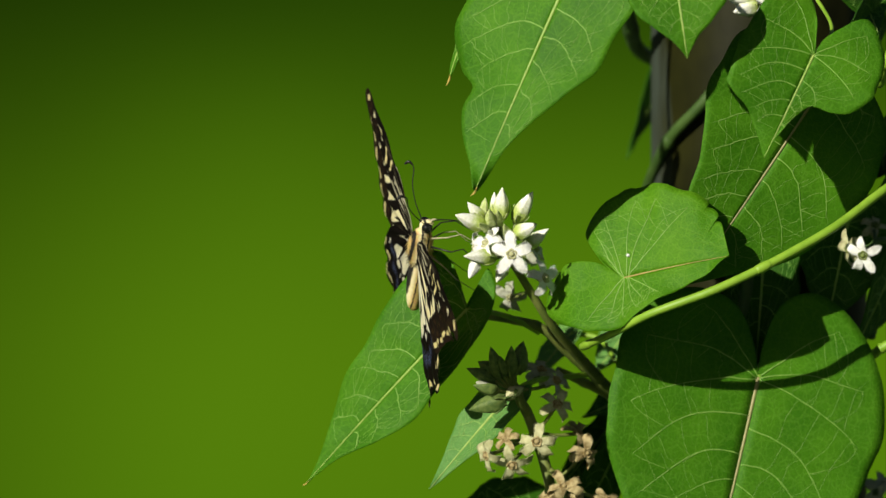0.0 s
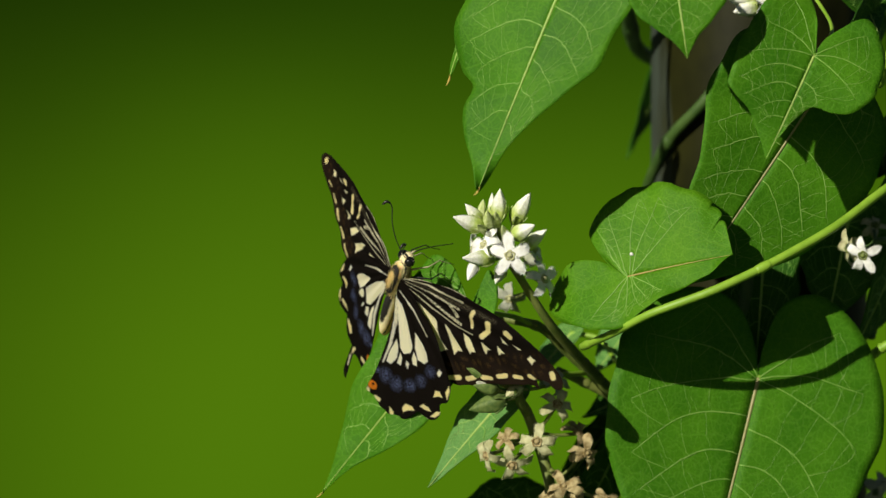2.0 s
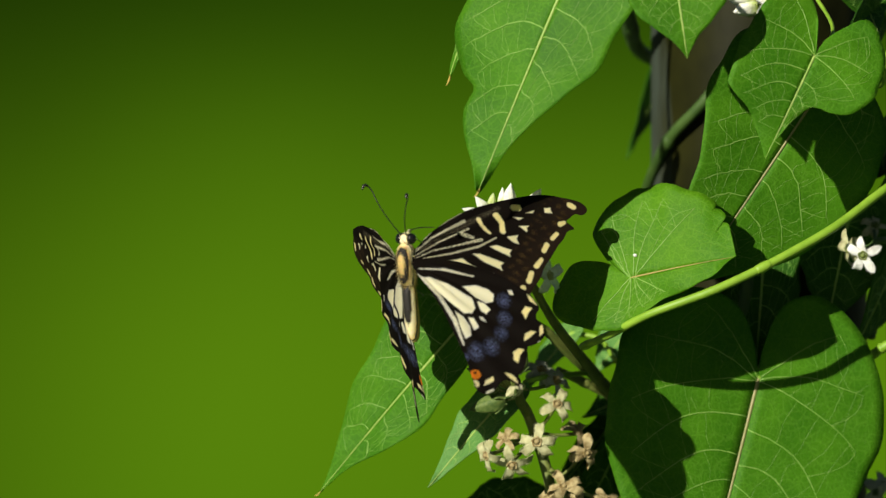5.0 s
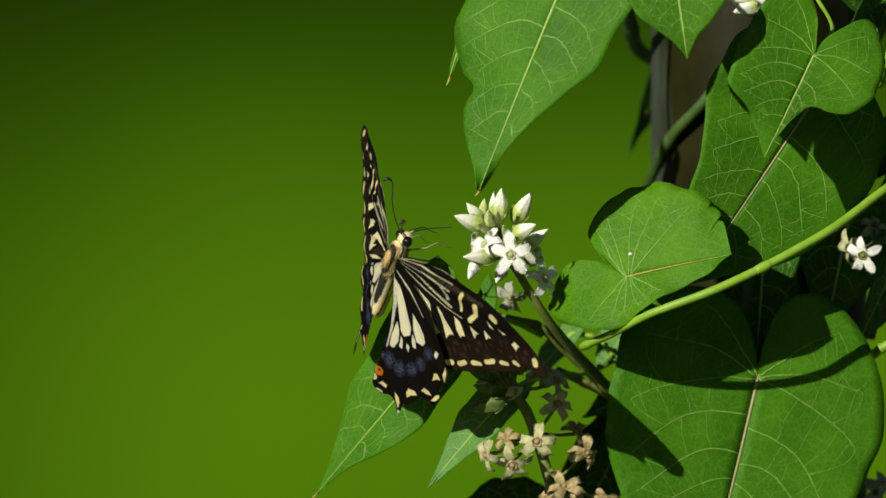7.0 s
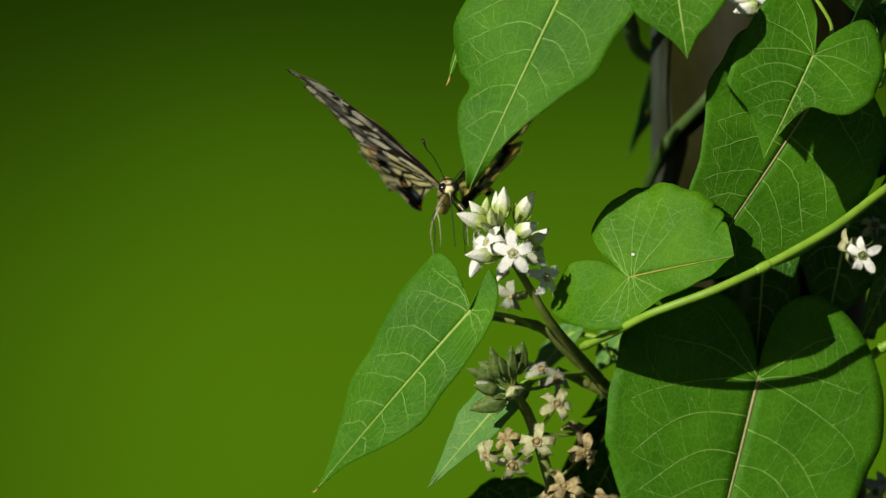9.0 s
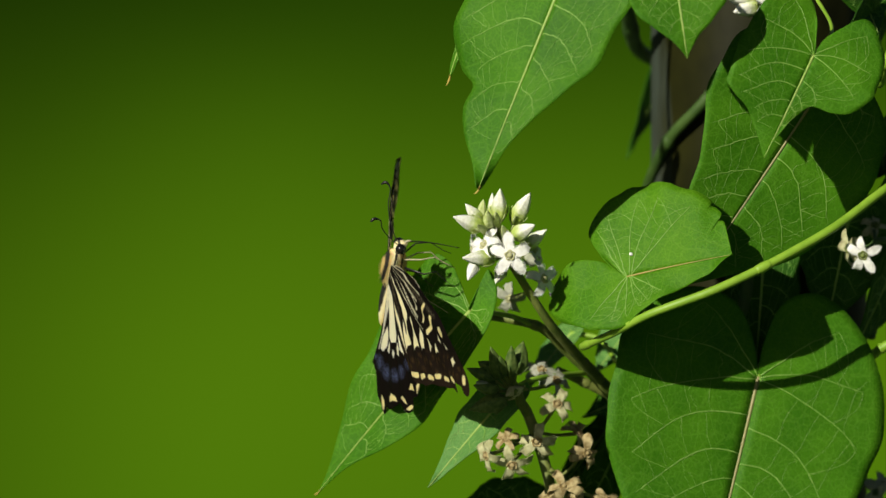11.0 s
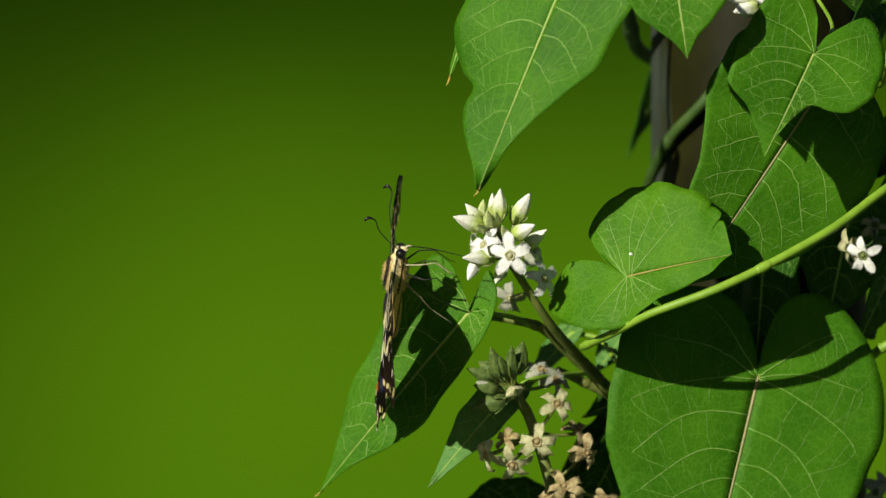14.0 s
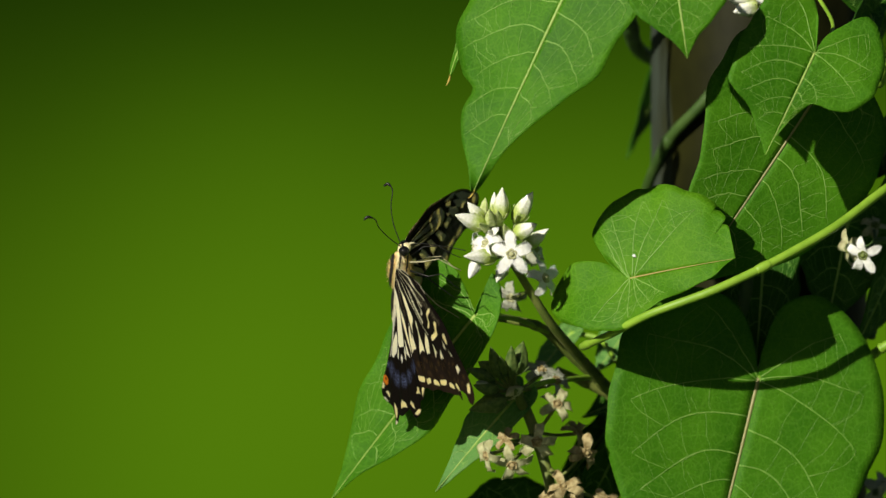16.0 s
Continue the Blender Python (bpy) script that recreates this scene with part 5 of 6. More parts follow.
def spindle(stations, sides=20):
    """A smooth closed body from stations (x, z, half width, half height)."""
    st = spline([(x, z, 0) for x, z, w, h in stations], 40)
    sz = spline([(w, h, 0) for x, z, w, h in stations], 40)
    verts, faces = [], []
    for p, q in zip(st, sz):
        for j in range(sides):
            a = 2 * math.pi * j / sides
            verts.append(Vector((p.x, max(q.x, 0.00005) * math.cos(a), p.y + max(q.y, 0.00005) * math.sin(a))))
    for i in range(40):
        for j in range(sides):
            k = (j + 1) % sides
            faces.append((i * sides + j, i * sides + k, (i + 1) * sides + k, (i + 1) * sides + j))
    faces.append(tuple(reversed(range(sides))))
    faces.append(tuple(range(40 * sides, 41 * sides)))
    return verts, faces


def furry(v, f, count, length, seed, way=(-0.8, 0, 0)):
    """Adds short hairs to a body."""
    rng = random.Random(seed)
    n = len(v)
    mid = sum((q for q in v), Vector()) / n
    for _ in range(count):
        p = v[rng.randrange(n)]
        out = Vector((0, p.y - mid.y, p.z - mid.z)).normalized() * 0.7 + Vector(way) + Vector((rng.uniform(-0.4, 0.4), rng.uniform(-0.4, 0.4), rng.uniform(-0.4, 0.4)))
        out.normalize()
        s1 = out.orthogonal().normalized()
        s2 = out.cross(s1)
        w = 0.00005
        k = len(v)
        v += [p + s1 * w, p - s1 * w * 0.5 + s2 * w, p - s1 * w * 0.5 - s2 * w, p + out * length * rng.uniform(0.5, 1.2)]
        f += [(k, k + 1, k + 3), (k + 1, k + 2, k + 3), (k + 2, k, k + 3)]
    return v, f


def build_butterfly():
    fly = root("butterfly", spot(705, 480), "black and cream striped swallowtail butterfly feeding at the flower", "butterfly")
    mm = 0.001
    v, f = spindle([(4.3 * mm, -1.3 * mm, 0.6 * mm, 0.7 * mm), (3.4 * mm, -1.3 * mm, 1.7 * mm, 2.0 * mm), (0.8 * mm, -1.3 * mm, 2.1 * mm, 3.1 * mm), (-2.6 * mm, -1.6 * mm, 2.1 * mm, 3.3 * mm),
                    (-5.6 * mm, -1.8 * mm, 1.8 * mm, 2.5 * mm), (-6.8 * mm, -1.9 * mm, 0.9 * mm, 1.2 * mm)])
    v, f = furry(v, f, 1500, 1.1 * mm, 5)
    part("thorax", mesh_of("thorax", v, f, BODY_FUR), fly, "yellow and black furry thorax")
    v, f = spindle([(-5.6 * mm, -1.8 * mm, 0.9 * mm, 1.2 * mm), (-7.2 * mm, -1.9 * mm, 1.6 * mm, 2.0 * mm), (-11.0 * mm, -2.2 * mm, 1.7 * mm, 2.4 * mm), (-15.5 * mm, -2.7 * mm, 1.7 * mm, 2.3 * mm),
                    (-19.4 * mm, -3.2 * mm, 1.3 * mm, 1.7 * mm), (-21.0 * mm, -3.4 * mm, 0.5 * mm, 0.7 * mm)])
    part("abdomen", mesh_of("abdomen", v, f, BELLY), fly, "cream abdomen with a black back stripe")
    v, f = spindle([(3.9 * mm, -1.4 * mm, 0.8 * mm, 0.9 * mm), (4.8 * mm, -1.6 * mm, 1.5 * mm, 1.5 * mm), (6.2 * mm, -1.9 * mm, 1.5 * mm, 1.5 * mm), (6.8 * mm, -2.2 * mm, 0.7 * mm, 0.9 * mm)])
    v, f = furry(v, f, 300, 0.5 * mm, 6, (0.2, 0, -0.2))
    head = part("head", mesh_of("head", v, f, HEAD_FUR), fly, "cream head with black stripes")
    for sd in (-1, 1):
        bm = bmesh.new()
        bmesh.ops.create_uvsphere(bm, u_segments=20, v_segments=12, radius=1.4 * mm)
        bmesh.ops.translate(bm, verts=bm.verts, vec=(5.4 * mm, sd * 1.4 * mm, -1.7 * mm))
        me = bpy.data.meshes.new("eye")
        bm.to_mesh(me)
        bm.free()
        me.materials.append(EYE)
        shade(me)
        part("eye", me, head, "glossy black eye")
        ways = ((12.4, -6.0, 8.0), (14.0, 7.2, 3.0))[sd > 0]
        foot = Vector((6.2, sd * 0.6, -0.8))
        path = spline([(foot + Vector((ways[0] * q, ways[1] * q, ways[2] * q + 1.6 * math.sin(math.pi * q)))) * mm for q in (0, 0.3, 0.6, 0.86)]
                      + [(foot + Vector((ways[0] * 0.95, ways[1], ways[2] + 1.5))) * mm, (foot + Vector((ways[0] * 0.88, ways[1] * 1.05, ways[2] + 2.5))) * mm], 30)
        v, f = tube(path, [0.13 * mm, 0.13 * mm, 0.13 * mm, 0.13 * mm, 0.13 * mm, 0.14 * mm, 0.17 * mm, 0.38 * mm, 0.40 * mm, 0.18 * mm], 8)
        part("antenna", mesh_of("antenna", v, f, BLACK), head, "black antenna with a clubbed end")
        for k, pts in enumerate((((4.5, 1.2, -3.4), (6.5, 3.6, -6.8), (7.4, 3.2, -10.5), (5.2, 3.0, -14.6), (4.4, 3.2, -16.6)),
                                 ((2.2, 1.6, -3.9), (2.8, 4.6, -8.4), (3.6, 4.2, -11.6), (0.6, 4.4, -15.2), (-0.4, 4.8, -17.2)),
                                 ((-0.6, 1.5, -4.2), (-3.0, 4.2, -8.6), (-5.4, 4.8, -11.4), (-8.2, 4.2, -15.8), (-9.2, 4.4, -17.6)))):
            way = [Vector((x - 2.4, sd * y, z)) * mm for x, y, z in pts]
            v, f = tube(way, [0.28 * mm, 0.19 * mm, 0.14 * mm, 0.10 * mm, 0.08 * mm], 7)
            part("leg", mesh_of("leg", v, f, BLACK if (k + (sd > 0)) % 2 else LEG_PALE), fly)
    path = spline([Vector((6.8, 0, -2.9)) * mm, Vector((7.2, 0.1, -6.0)) * mm, Vector((6.9, 0.2, -11.0)) * mm, Vector((6.0, 0.3, -17.5)) * mm], 20)
    v, f = tube(path, [0.17 * mm, 0.14 * mm, 0.10 * mm], 6)
    part("proboscis", mesh_of("proboscis", v, f, BLACK), head, "thin black proboscis reaching into the flower")
    v, f = tube(spline([Vector((6.6, 0, -2.7)) * mm, Vector((7.2, 0, -3.5)) * mm, Vector((7.3, 0, -4.4)) * mm], 8), [0.4 * mm, 0.3 * mm, 0.12 * mm], 8)
    part("palp", mesh_of("palp", v, f, LEG_PALE), head)
    wings = []
    for sd in (-1, 1):
        wings.append(wing("forewing", fly, WORN_EDGE if sd < 0 else FORE_EDGE, fore_colours, sd, 0.055, "black forewing with cream bars", 11 + sd))
        wings.append(wing("hindwing", fly, STUB_EDGE if sd < 0 else TAIL_EDGE, hind_colours, sd, 0.04, "cream hindwing with a black border, blue dust and an orange eye spot", 31 + sd))
    return fly, wings


EYE = plain("eye_black", (0.004, 0.004, 0.004), (0.012, 0.010, 0.01), 3000, 0.12, coat=0.5)
butterfly, (fore_right, hind_right, fore_left, hind_left) = build_butterfly()


# ---- what moves ----
def hinge(side, lift, twist, sweep):
    """A wing's pose at its hinge: raised by lift, twisted about its span, swept forward."""
    return (Matrix.Translation((0, side * 0.0016, 0)) @ Matrix.Rotation(radians(side * lift), 4, "X")
            @ Matrix.Rotation(radians(twist), 4, "Y") @ Matrix.Rotation(radians(side * sweep), 4, "Z"))


def shifted(place, du, dv, turn=0.0, dy=0.0):
    """A pose shifted by grid steps across and down, turned in the picture's plane by degrees (clockwise)."""
    return Matrix.Translation(place + Vector((du * UNIT, dy * 0.001, -dv * UNIT))) @ Matrix.Rotation(radians(turn), 4, "Y")


def motions():
    flight = [
        (0, (-0.00707, 0.00679, 1.20172, 86.2, -56.3, -70.4), (4, 6, 9, 0, -11, -12, -2, 1, 7)),
        (0.1, (-0.01463, 0.00348, 1.19807, 99.4, -38.8, -61.2), (-42, -43, -3, -6, 2, 0, -1, -3, -19)),
        (0.2, (-0.01385, 0.00173, 1.20042, 52.0, -68.6, -21.8), (-53, -55, -14, -5, -5, 0, -3, -3, -14)),
        (0.3, (-0.01469, 0.00359, 1.20245, 4.0, -65.9, 23.2), (-2, -3, 11, 8, -1, -5, -1, -3, -1)),
        (0.4, (-0.01371, 0.00680, 1.19848, 77.1, -73.0, -61.0), (-30, -29, 6, 8, -21, -13, -4, -3, 16)),
        (0.5, (-0.00827, -0.00612, 1.20702, -19.5, -71.5, 18.8), (17, -9, 14, 14, -4, -27, -41, 8, 4)),
        (0.5333, (-0.00844, -0.00632, 1.20489, 45.0, -70.8, -62.6), (38, 25, 12, 22, 2, -13, -22, 2, 5)),
        (0.6, (-0.00860, -0.00651, 1.20275, 65.4, -53.2, -100.4), (60, 58, 10, 30, 8, 1, -4, -3, 7)),
        (0.7, (-0.01114, -0.00382, 1.20176, 28.2, -54.7, -72.0), (49, 48, 14, 18, 15, 11, -2, -3, 18)),
        (0.8, (-0.01001, -0.00126, 1.20117, 55.3, -45.6, -84.8), (28, 28, 15, 18, 6, 3, -3, -3, 14)),
        (0.9, (-0.01180, 0.00127, 1.19711, 88.1, -44.6, -98.8), (6, 7, 14, 14, -3, -3, -3, -3, 8)),
        (1, (-0.01305, 0.00138, 1.20087, 75.2, -60.7, -72.0), (5, -2, 22, 7, -1, 2, -2, -2, 11)),
        (1.1, (-0.01313, 0.00602, 1.19726, 82.5, -53.9, -73.2), (-1, -5, 12, 13, -6, -9, -6, 0, 9)),
        (1.2, (-0.01290, 0.00594, 1.19747, 94.4, -50.1, -80.3), (-10, -12, 11, 10, -3, -8, -6, 0, 7)),
        (1.3, (-0.01214, 0.00590, 1.19603, 101.1, -49.9, -83.4), (-11, -11, 13, 12, -3, -8, -6, 0, 6)),
        (1.4, (-0.01229, 0.00597, 1.19508, 105.3, -51.6, -79.3), (-17, -16, 17, 17, -4, -8, -6, 0, 8)),
        (1.5, (-0.01388, 0.00618, 1.19644, 90.6, -47.8, -68.2), (-18, -16, 14, 21, -4, -10, -6, 0, 12)),
        (1.6, (-0.01209, 0.00610, 1.19342, 97.7, -55.9, -77.4), (-13, -13, 15, 16, -6, -9, -6, 0, 10)),
        (1.7, (-0.01246, 0.00621, 1.19373, 99.2, -53.9, -72.6), (-18, -17, 15, 19, -8, -9, -6, 0, 12)),
        (1.8, (-0.01254, 0.00304, 1.19340, 106.1, -51.7, -67.7), (-22, -23, 19, 21, -2, -6, 7, 2, 11)),
        (1.9, (-0.01067, 0.00294, 1.19442, 115.6, -48.6, -73.4), (-16, -15, 20, 21, -1, -9, 7, 2, 11)),
        (2, (-0.01219, 0.00302, 1.19316, 107.7, -49.5, -65.0), (-18, -12, 18, 21, 0, -8, 7, 2, 11)),
        (2.2, (-0.01356, 0.00317, 1.19374, 105.5, -58.9, -77.4), (-18, -21, 14, 19, -3, -6, 7, 2, 13)),
        (2.4, (-0.01201, -0.00866, 1.19009, 119.9, -68.3, -88.4), (-11, -15, 13, 21, 0, 3, 8, -2, 8)),
        (2.5, (-0.01116, -0.00882, 1.19169, 126.4, -62.8, -80.6), (-28, -28, 18, 28, 3, -4, 8, -3, 12)),
        (2.5333, (-0.01101, -0.01125, 1.19350, 103.2, -62.4, -88.0), (29, 26, 10, 16, 0, -2, 0, -3, 5)),
        (2.6, (-0.01086, -0.01368, 1.19531, 79.8, -63.4, -95.2), (85, 81, 2, 3, -2, 0, -7, -3, -2)),
        (2.6667, (-0.01393, -0.00960, 1.19976, 166.3, -59.4, 117.2), (86, 69, -14, -12, -4, -7, 6, -3, -2)),
        (2.7, (-0.01699, -0.00552, 1.20420, 151.4, -22.5, 59.1), (88, 56, -30, -27, -6, -13, 18, -3, -2)),
        (2.7333, (-0.01513, -0.00099, 1.20491, 172.5, -48.5, 97.3), (52, 31, -14, -11, -11, -15, 11, -3, 0)),
        (2.7667, (-0.01326, 0.00355, 1.20561, 145.8, -77.9, 172.8), (17, 6, 2, 4, -17, -18, 4, -3, 2)),
        (2.8, (-0.01139, 0.00809, 1.20631, 71.7, -57.7, -65.5), (-19, -20, 19, 20, -22, -21, -3, -3, 4)),
        (2.8333, (-0.01011, -0.00344, 1.20420, 58.1, -52.2, 10.1), (25, 30, 12, 15, -21, -20, -4, -3, 2)),
        (2.9, (-0.00882, -0.01497, 1.20209, 61.4, -43.0, 72.1), (69, 79, 5, 10, -20, -18, -6, -3, 0)),
        (2.9333, (-0.00744, -0.01240, 1.20652, 26.1, -66.2, 53.4), (44, 32, 8, 10, -14, -12, -10, -1, 9)),
        (3, (-0.00605, -0.00984, 1.21095, -116.8, -82.5, 147.1), (20, -16, 11, 9, -8, -6, -14, 2, 17)),
        (3.0667, (-0.00593, -0.02092, 1.20707, -141.2, -80.6, -168.2), (-18, -35, 9, 10, 20, -9, -3, 2, 6)),
        (3.1, (-0.00580, -0.03200, 1.20319, -150.1, -76.9, -138.9), (-56, -55, 6, 11, 48, -11, 8, 2, -5)),
        (3.2, (-0.00586, -0.03200, 1.20231, -167.9, -79.5, -129.3), (-52, -52, 8, 14, 43, -11, 8, 2, -3)),
        (3.4, (-0.00893, -0.03200, 1.19949, -165.7, -83.4, -124.8), (-59, -55, 5, 19, 43, -17, 8, 2, -3)),
        (3.5, (-0.01045, -0.03000, 1.20159, 174.4, -87.6, -119.7), (-57, -45, 4, 20, 32, -18, 8, -1, 6)),
        (4, (-0.00818, -0.02100, 1.19959, 169.3, -72.6, -136.1), (-55, -22, 8, 20, 38, -5, 3, 1, 6)),
        (4.2, (-0.00818, -0.02100, 1.19959, 169.3, -72.6, -136.1), (-55, -22, 8, 20, 38, -5, 3, 1, 6)),
        (4.6, (-0.00817, -0.02200, 1.19959, 169.3, -72.6, -136.1), (-55, -22, 8, 20, 38, -5, 3, 1, 6)),
        (4.9, (-0.00888, -0.03800, 1.19949, -165.7, -83.4, -124.8), (-59, -55, 5, 19, 43, -17, 8, 2, -3)),
        (5.2, (-0.01201, -0.00866, 1.19009, 119.9, -68.3, -88.4), (-11, -15, 13, 21, 0, 3, 8, -2, 8)),
        (5.5, (-0.01388, 0.00618, 1.19644, 90.6, -47.8, -68.2), (-18, -16, 14, 21, -4, -10, -6, 0, 12)),
        (5.8, (-0.01297, -0.00015, 1.19670, 72.5, -60.0, -75.1), (27, 24, 29, 21, 3, -4, -3, -3, 20)),
        (6.05, (-0.01251, 0.00240, 1.19716, 78.2, -51.5, -84.6), (51, 46, 25, 27, 4, -9, -2, -3, 12)),
        (6.3, (-0.00780, -0.01358, 1.19666, 73.5, -44.0, -98.0), (84, 82, -3, -1, 8, 6, -7, -3, 1)),
        (6.3333, (-0.01205, -0.00126, 1.19594, 76.2, -43.6, -81.8), (36, 34, 4, 8, -4, -3, -5, -3, -1)),
        (6.4, (-0.01631, 0.01105, 1.19522, 79.0, -43.7, -65.6), (-12, -14, 12, 17, -16, -12, -2, -3, -2)),
        (6.4667, (-0.01352, 0.00005, 1.19676, 78.0, -52.5, -75.7), (42, 35, 10, 16, -5, -10, -4, 0, 0)),
        (6.5, (-0.01073, -0.01096, 1.19830, 79.8, -61.2, -88.2), (95, 85, 8, 14, 6, -8, -7, 4, 2)),
        (6.5333, (-0.01337, -0.01093, 1.19718, 81.7, -46.5, -76.5), (21, 16, 2, 5, 5, -3, -5, 0, -8)),
        (6.6, (-0.01601, -0.01090, 1.19607, 86.7, -32.3, -66.4), (-52, -52, -4, -5, 5, 1, -4, -3, -18)),
        (6.8, (-0.01350, -0.01099, 1.19674, 91.2, -51.2, -66.9), (-21, -26, 12, 16, -12, -11, 5, -3, 10)),
        (7, (-0.01288, -0.01121, 1.19839, 102.0, -50.3, -59.7), (-10, -24, 15, 16, -6, -10, 5, -3, 6)),
        (7.0667, (-0.01224, -0.00969, 1.20189, 69.5, -48.8, -58.4), (34, 27, 12, 14, -2, -5, 1, -3, 6)),
        (7.1, (-0.01160, -0.00816, 1.20539, 38.1, -47.1, -58.5), (79, 79, 9, 11, 3, 1, -3, -3, 6)),
        (7.2, (-0.01293, 0.00216, 1.19492, 49.1, -16.6, -81.4), (63, 62, 30, 38, 4, -6, -2, -3, 12)),
        (7.2667, (-0.01019, 0.00384, 1.19945, 59.1, -25.8, -69.5), (24, 24, 29, 35, -5, -9, -3, -3, 9)),
        (7.3, (-0.00745, 0.00552, 1.20397, 67.6, -36.8, -58.5), (-15, -15, 27, 32, -15, -13, -3, -3, 6)),
        (7.4, (-0.01059, -0.00289, 1.19895, -86.4, -72.3, 84.1), (16, 15, 25, 23, -10, -10, -2, -3, 0)),
        (7.4667, (-0.01035, -0.00429, 1.20042, -46.0, -84.8, 25.3), (57, 41, 18, 21, -1, -12, 5, -8, 5)),
        (7.5, (-0.01011, -0.00569, 1.20190, 40.0, -76.5, -79.1), (98, 68, 12, 20, 8, -15, 13, -13, 10)),
        (7.5333, (-0.01252, -0.00775, 1.20163, 58.8, -61.5, -83.9), (39, 22, 11, 22, 2, -9, 5, -8, 9)),
        (7.6, (-0.01493, -0.00981, 1.20136, 70.0, -46.6, -80.2), (-21, -24, 10, 23, -5, -3, -3, -3, 8)),
        (7.6667, (-0.01144, -0.01173, 1.20345, 44.8, -55.6, -75.5), (18, 16, 12, 19, 2, 2, -3, -3, 11)),
        (7.7, (-0.00794, -0.01366, 1.20554, 11.7, -62.0, -62.1), (56, 55, 13, 16, 9, 7, -3, -3, 14)),
        (7.7333, (-0.01151, -0.00282, 1.20574, 26.7, -50.4, -65.5), (1, 0, -5, 4, 0, 2, -3, -3, 1)),
        (7.8, (-0.01509, 0.00801, 1.20594, 38.1, -38.6, -64.3), (-54, -55, -23, -8, -9, -2, -3, -3, -11)),
        (7.8667, (-0.00793, 0.00952, 1.20920, 43.8, -41.9, -71.0), (-11, -12, -5, 3, -3, 1, -3, -3, -2)),
        (7.9, (-0.00077, 0.01102, 1.21247, 50.3, -44.6, -78.5), (31, 31, 14, 14, 4, 3, -3, -3, 8)),
        (7.9333, (-0.00648, 0.00911, 1.20558, 78.6, -52.3, -86.1), (33, -11, 18, 12, -13, -19, -4, 11, 8)),
        (8, (-0.01219, 0.00720, 1.19869, 112.7, -56.3, -100.2), (36, -52, 23, 9, -30, -41, -5, 26, 8)),
        (8.0667, (-0.00794, 0.01096, 1.20344, 101.7, -57.6, -88.6), (24, -20, 19, 14, -7, -13, -3, 11, 13)),
        (8.1, (-0.00369, 0.01473, 1.20819, 90.2, -57.7, -76.5), (13, 13, 15, 18, 16, 15, -2, -3, 17)),
        (8.2, (-0.01286, 0.01300, 1.20777, 53.7, -43.4, -37.1), (-22, -26, -4, 6, -29, -10, -2, -3, 3)),
        (8.2667, (-0.00757, 0.01151, 1.20585, 9.9, -70.0, -27.6), (-12, -15, 7, 12, -19, -9, -2, -3, 5)),
        (8.3, (-0.00227, 0.01003, 1.20393, -106.3, -69.2, 56.6), (-2, -5, 18, 18, -10, -7, -3, -3, 6)),
        (8.3667, (-0.00584, 0.01251, 1.20665, -18.2, -76.9, 3.7), (-5, -6, 15, 19, -20, -14, -3, -3, 8)),
        (8.4, (-0.00941, 0.01499, 1.20937, 47.5, -63.5, -26.3), (-8, -8, 12, 20, -29, -20, -3, -3, 9)),
        (8.4333, (-0.00413, 0.01288, 1.21138, 29.9, -65.6, -27.1), (42, 39, 11, 18, -5, -22, -1, 1, 8)),
        (8.5, (0.00115, 0.01077, 1.21340, 10.8, -67.8, -26.1), (92, 85, 11, 15, 20, -24, 1, 4, 7)),
        (8.6, (0.00073, 0.02086, 1.20915, 15.8, -40.2, -86.0), (39, 39, 16, 16, 10, 9, -3, -3, 9)),
        (8.6333, (0.00249, 0.02550, 1.21125, 21.1, 2.8, -112.5), (42, 42, 16, 15, 3, 3, -3, -3, 9)),
        (8.7, (0.00425, 0.03014, 1.21335, 3.4, 43.1, -144.7), (45, 45, 15, 14, -4, -4, -3, -3, 8)),
        (8.7333, (0.00323, 0.03195, 1.21300, 12.3, 17.2, -109.3), (45, 45, 15, 15, -2, -2, -3, -3, 8)),
        (8.8, (0.00221, 0.03376, 1.21264, 5.0, -8.7, -79.1), (44, 44, 16, 16, 0, 0, -3, -3, 8)),
        (9, (0.00106, 0.02782, 1.21687, 4.1, -8.8, -86.2), (46, 43, 21, 20, -4, -6, -1, -4, 11)),
        (9.2, (0.00845, 0.03660, 1.21324, 5.5, -15.5, -105.5), (61, 61, 18, 18, -2, -1, -3, -3, 9)),
        (9.5, (0.00106, 0.02782, 1.21687, 4.1, -8.8, -86.2), (46, 43, 21, 20, -4, -6, -1, -4, 11)),
        (9.8, (0.00073, 0.02086, 1.20915, 15.8, -40.2, -86.0), (39, 39, 16, 16, 10, 9, -3, -3, 9)),
        (10.1, (0.00115, 0.01077, 1.21340, 10.8, -67.8, -26.1), (92, 85, 11, 15, 20, -24, 1, 4, 7)),
        (10.4, (-0.01251, 0.00240, 1.19716, 78.2, -51.5, -84.6), (51, 46, 25, 27, 4, -9, -2, -3, 12)),
        (10.7, (-0.01219, 0.00302, 1.19316, 107.7, -49.5, -65.0), (-18, -12, 18, 21, 0, -8, 7, 2, 11)),
        (10.95, (-0.01388, 0.00618, 1.19644, 90.6, -47.8, -68.2), (-18, -16, 14, 21, -4, -10, -6, 0, 12)),
        (11.15, (-0.01297, -0.00015, 1.19670, 72.5, -60.0, -75.1), (27, 24, 29, 21, 3, -4, -3, -3, 20)),
        (11.3, (-0.00982, 0.00163, 1.19860, 59.5, -43.7, -81.3), (61, 61, 24, 32, 7, -6, -2, -3, 14)),
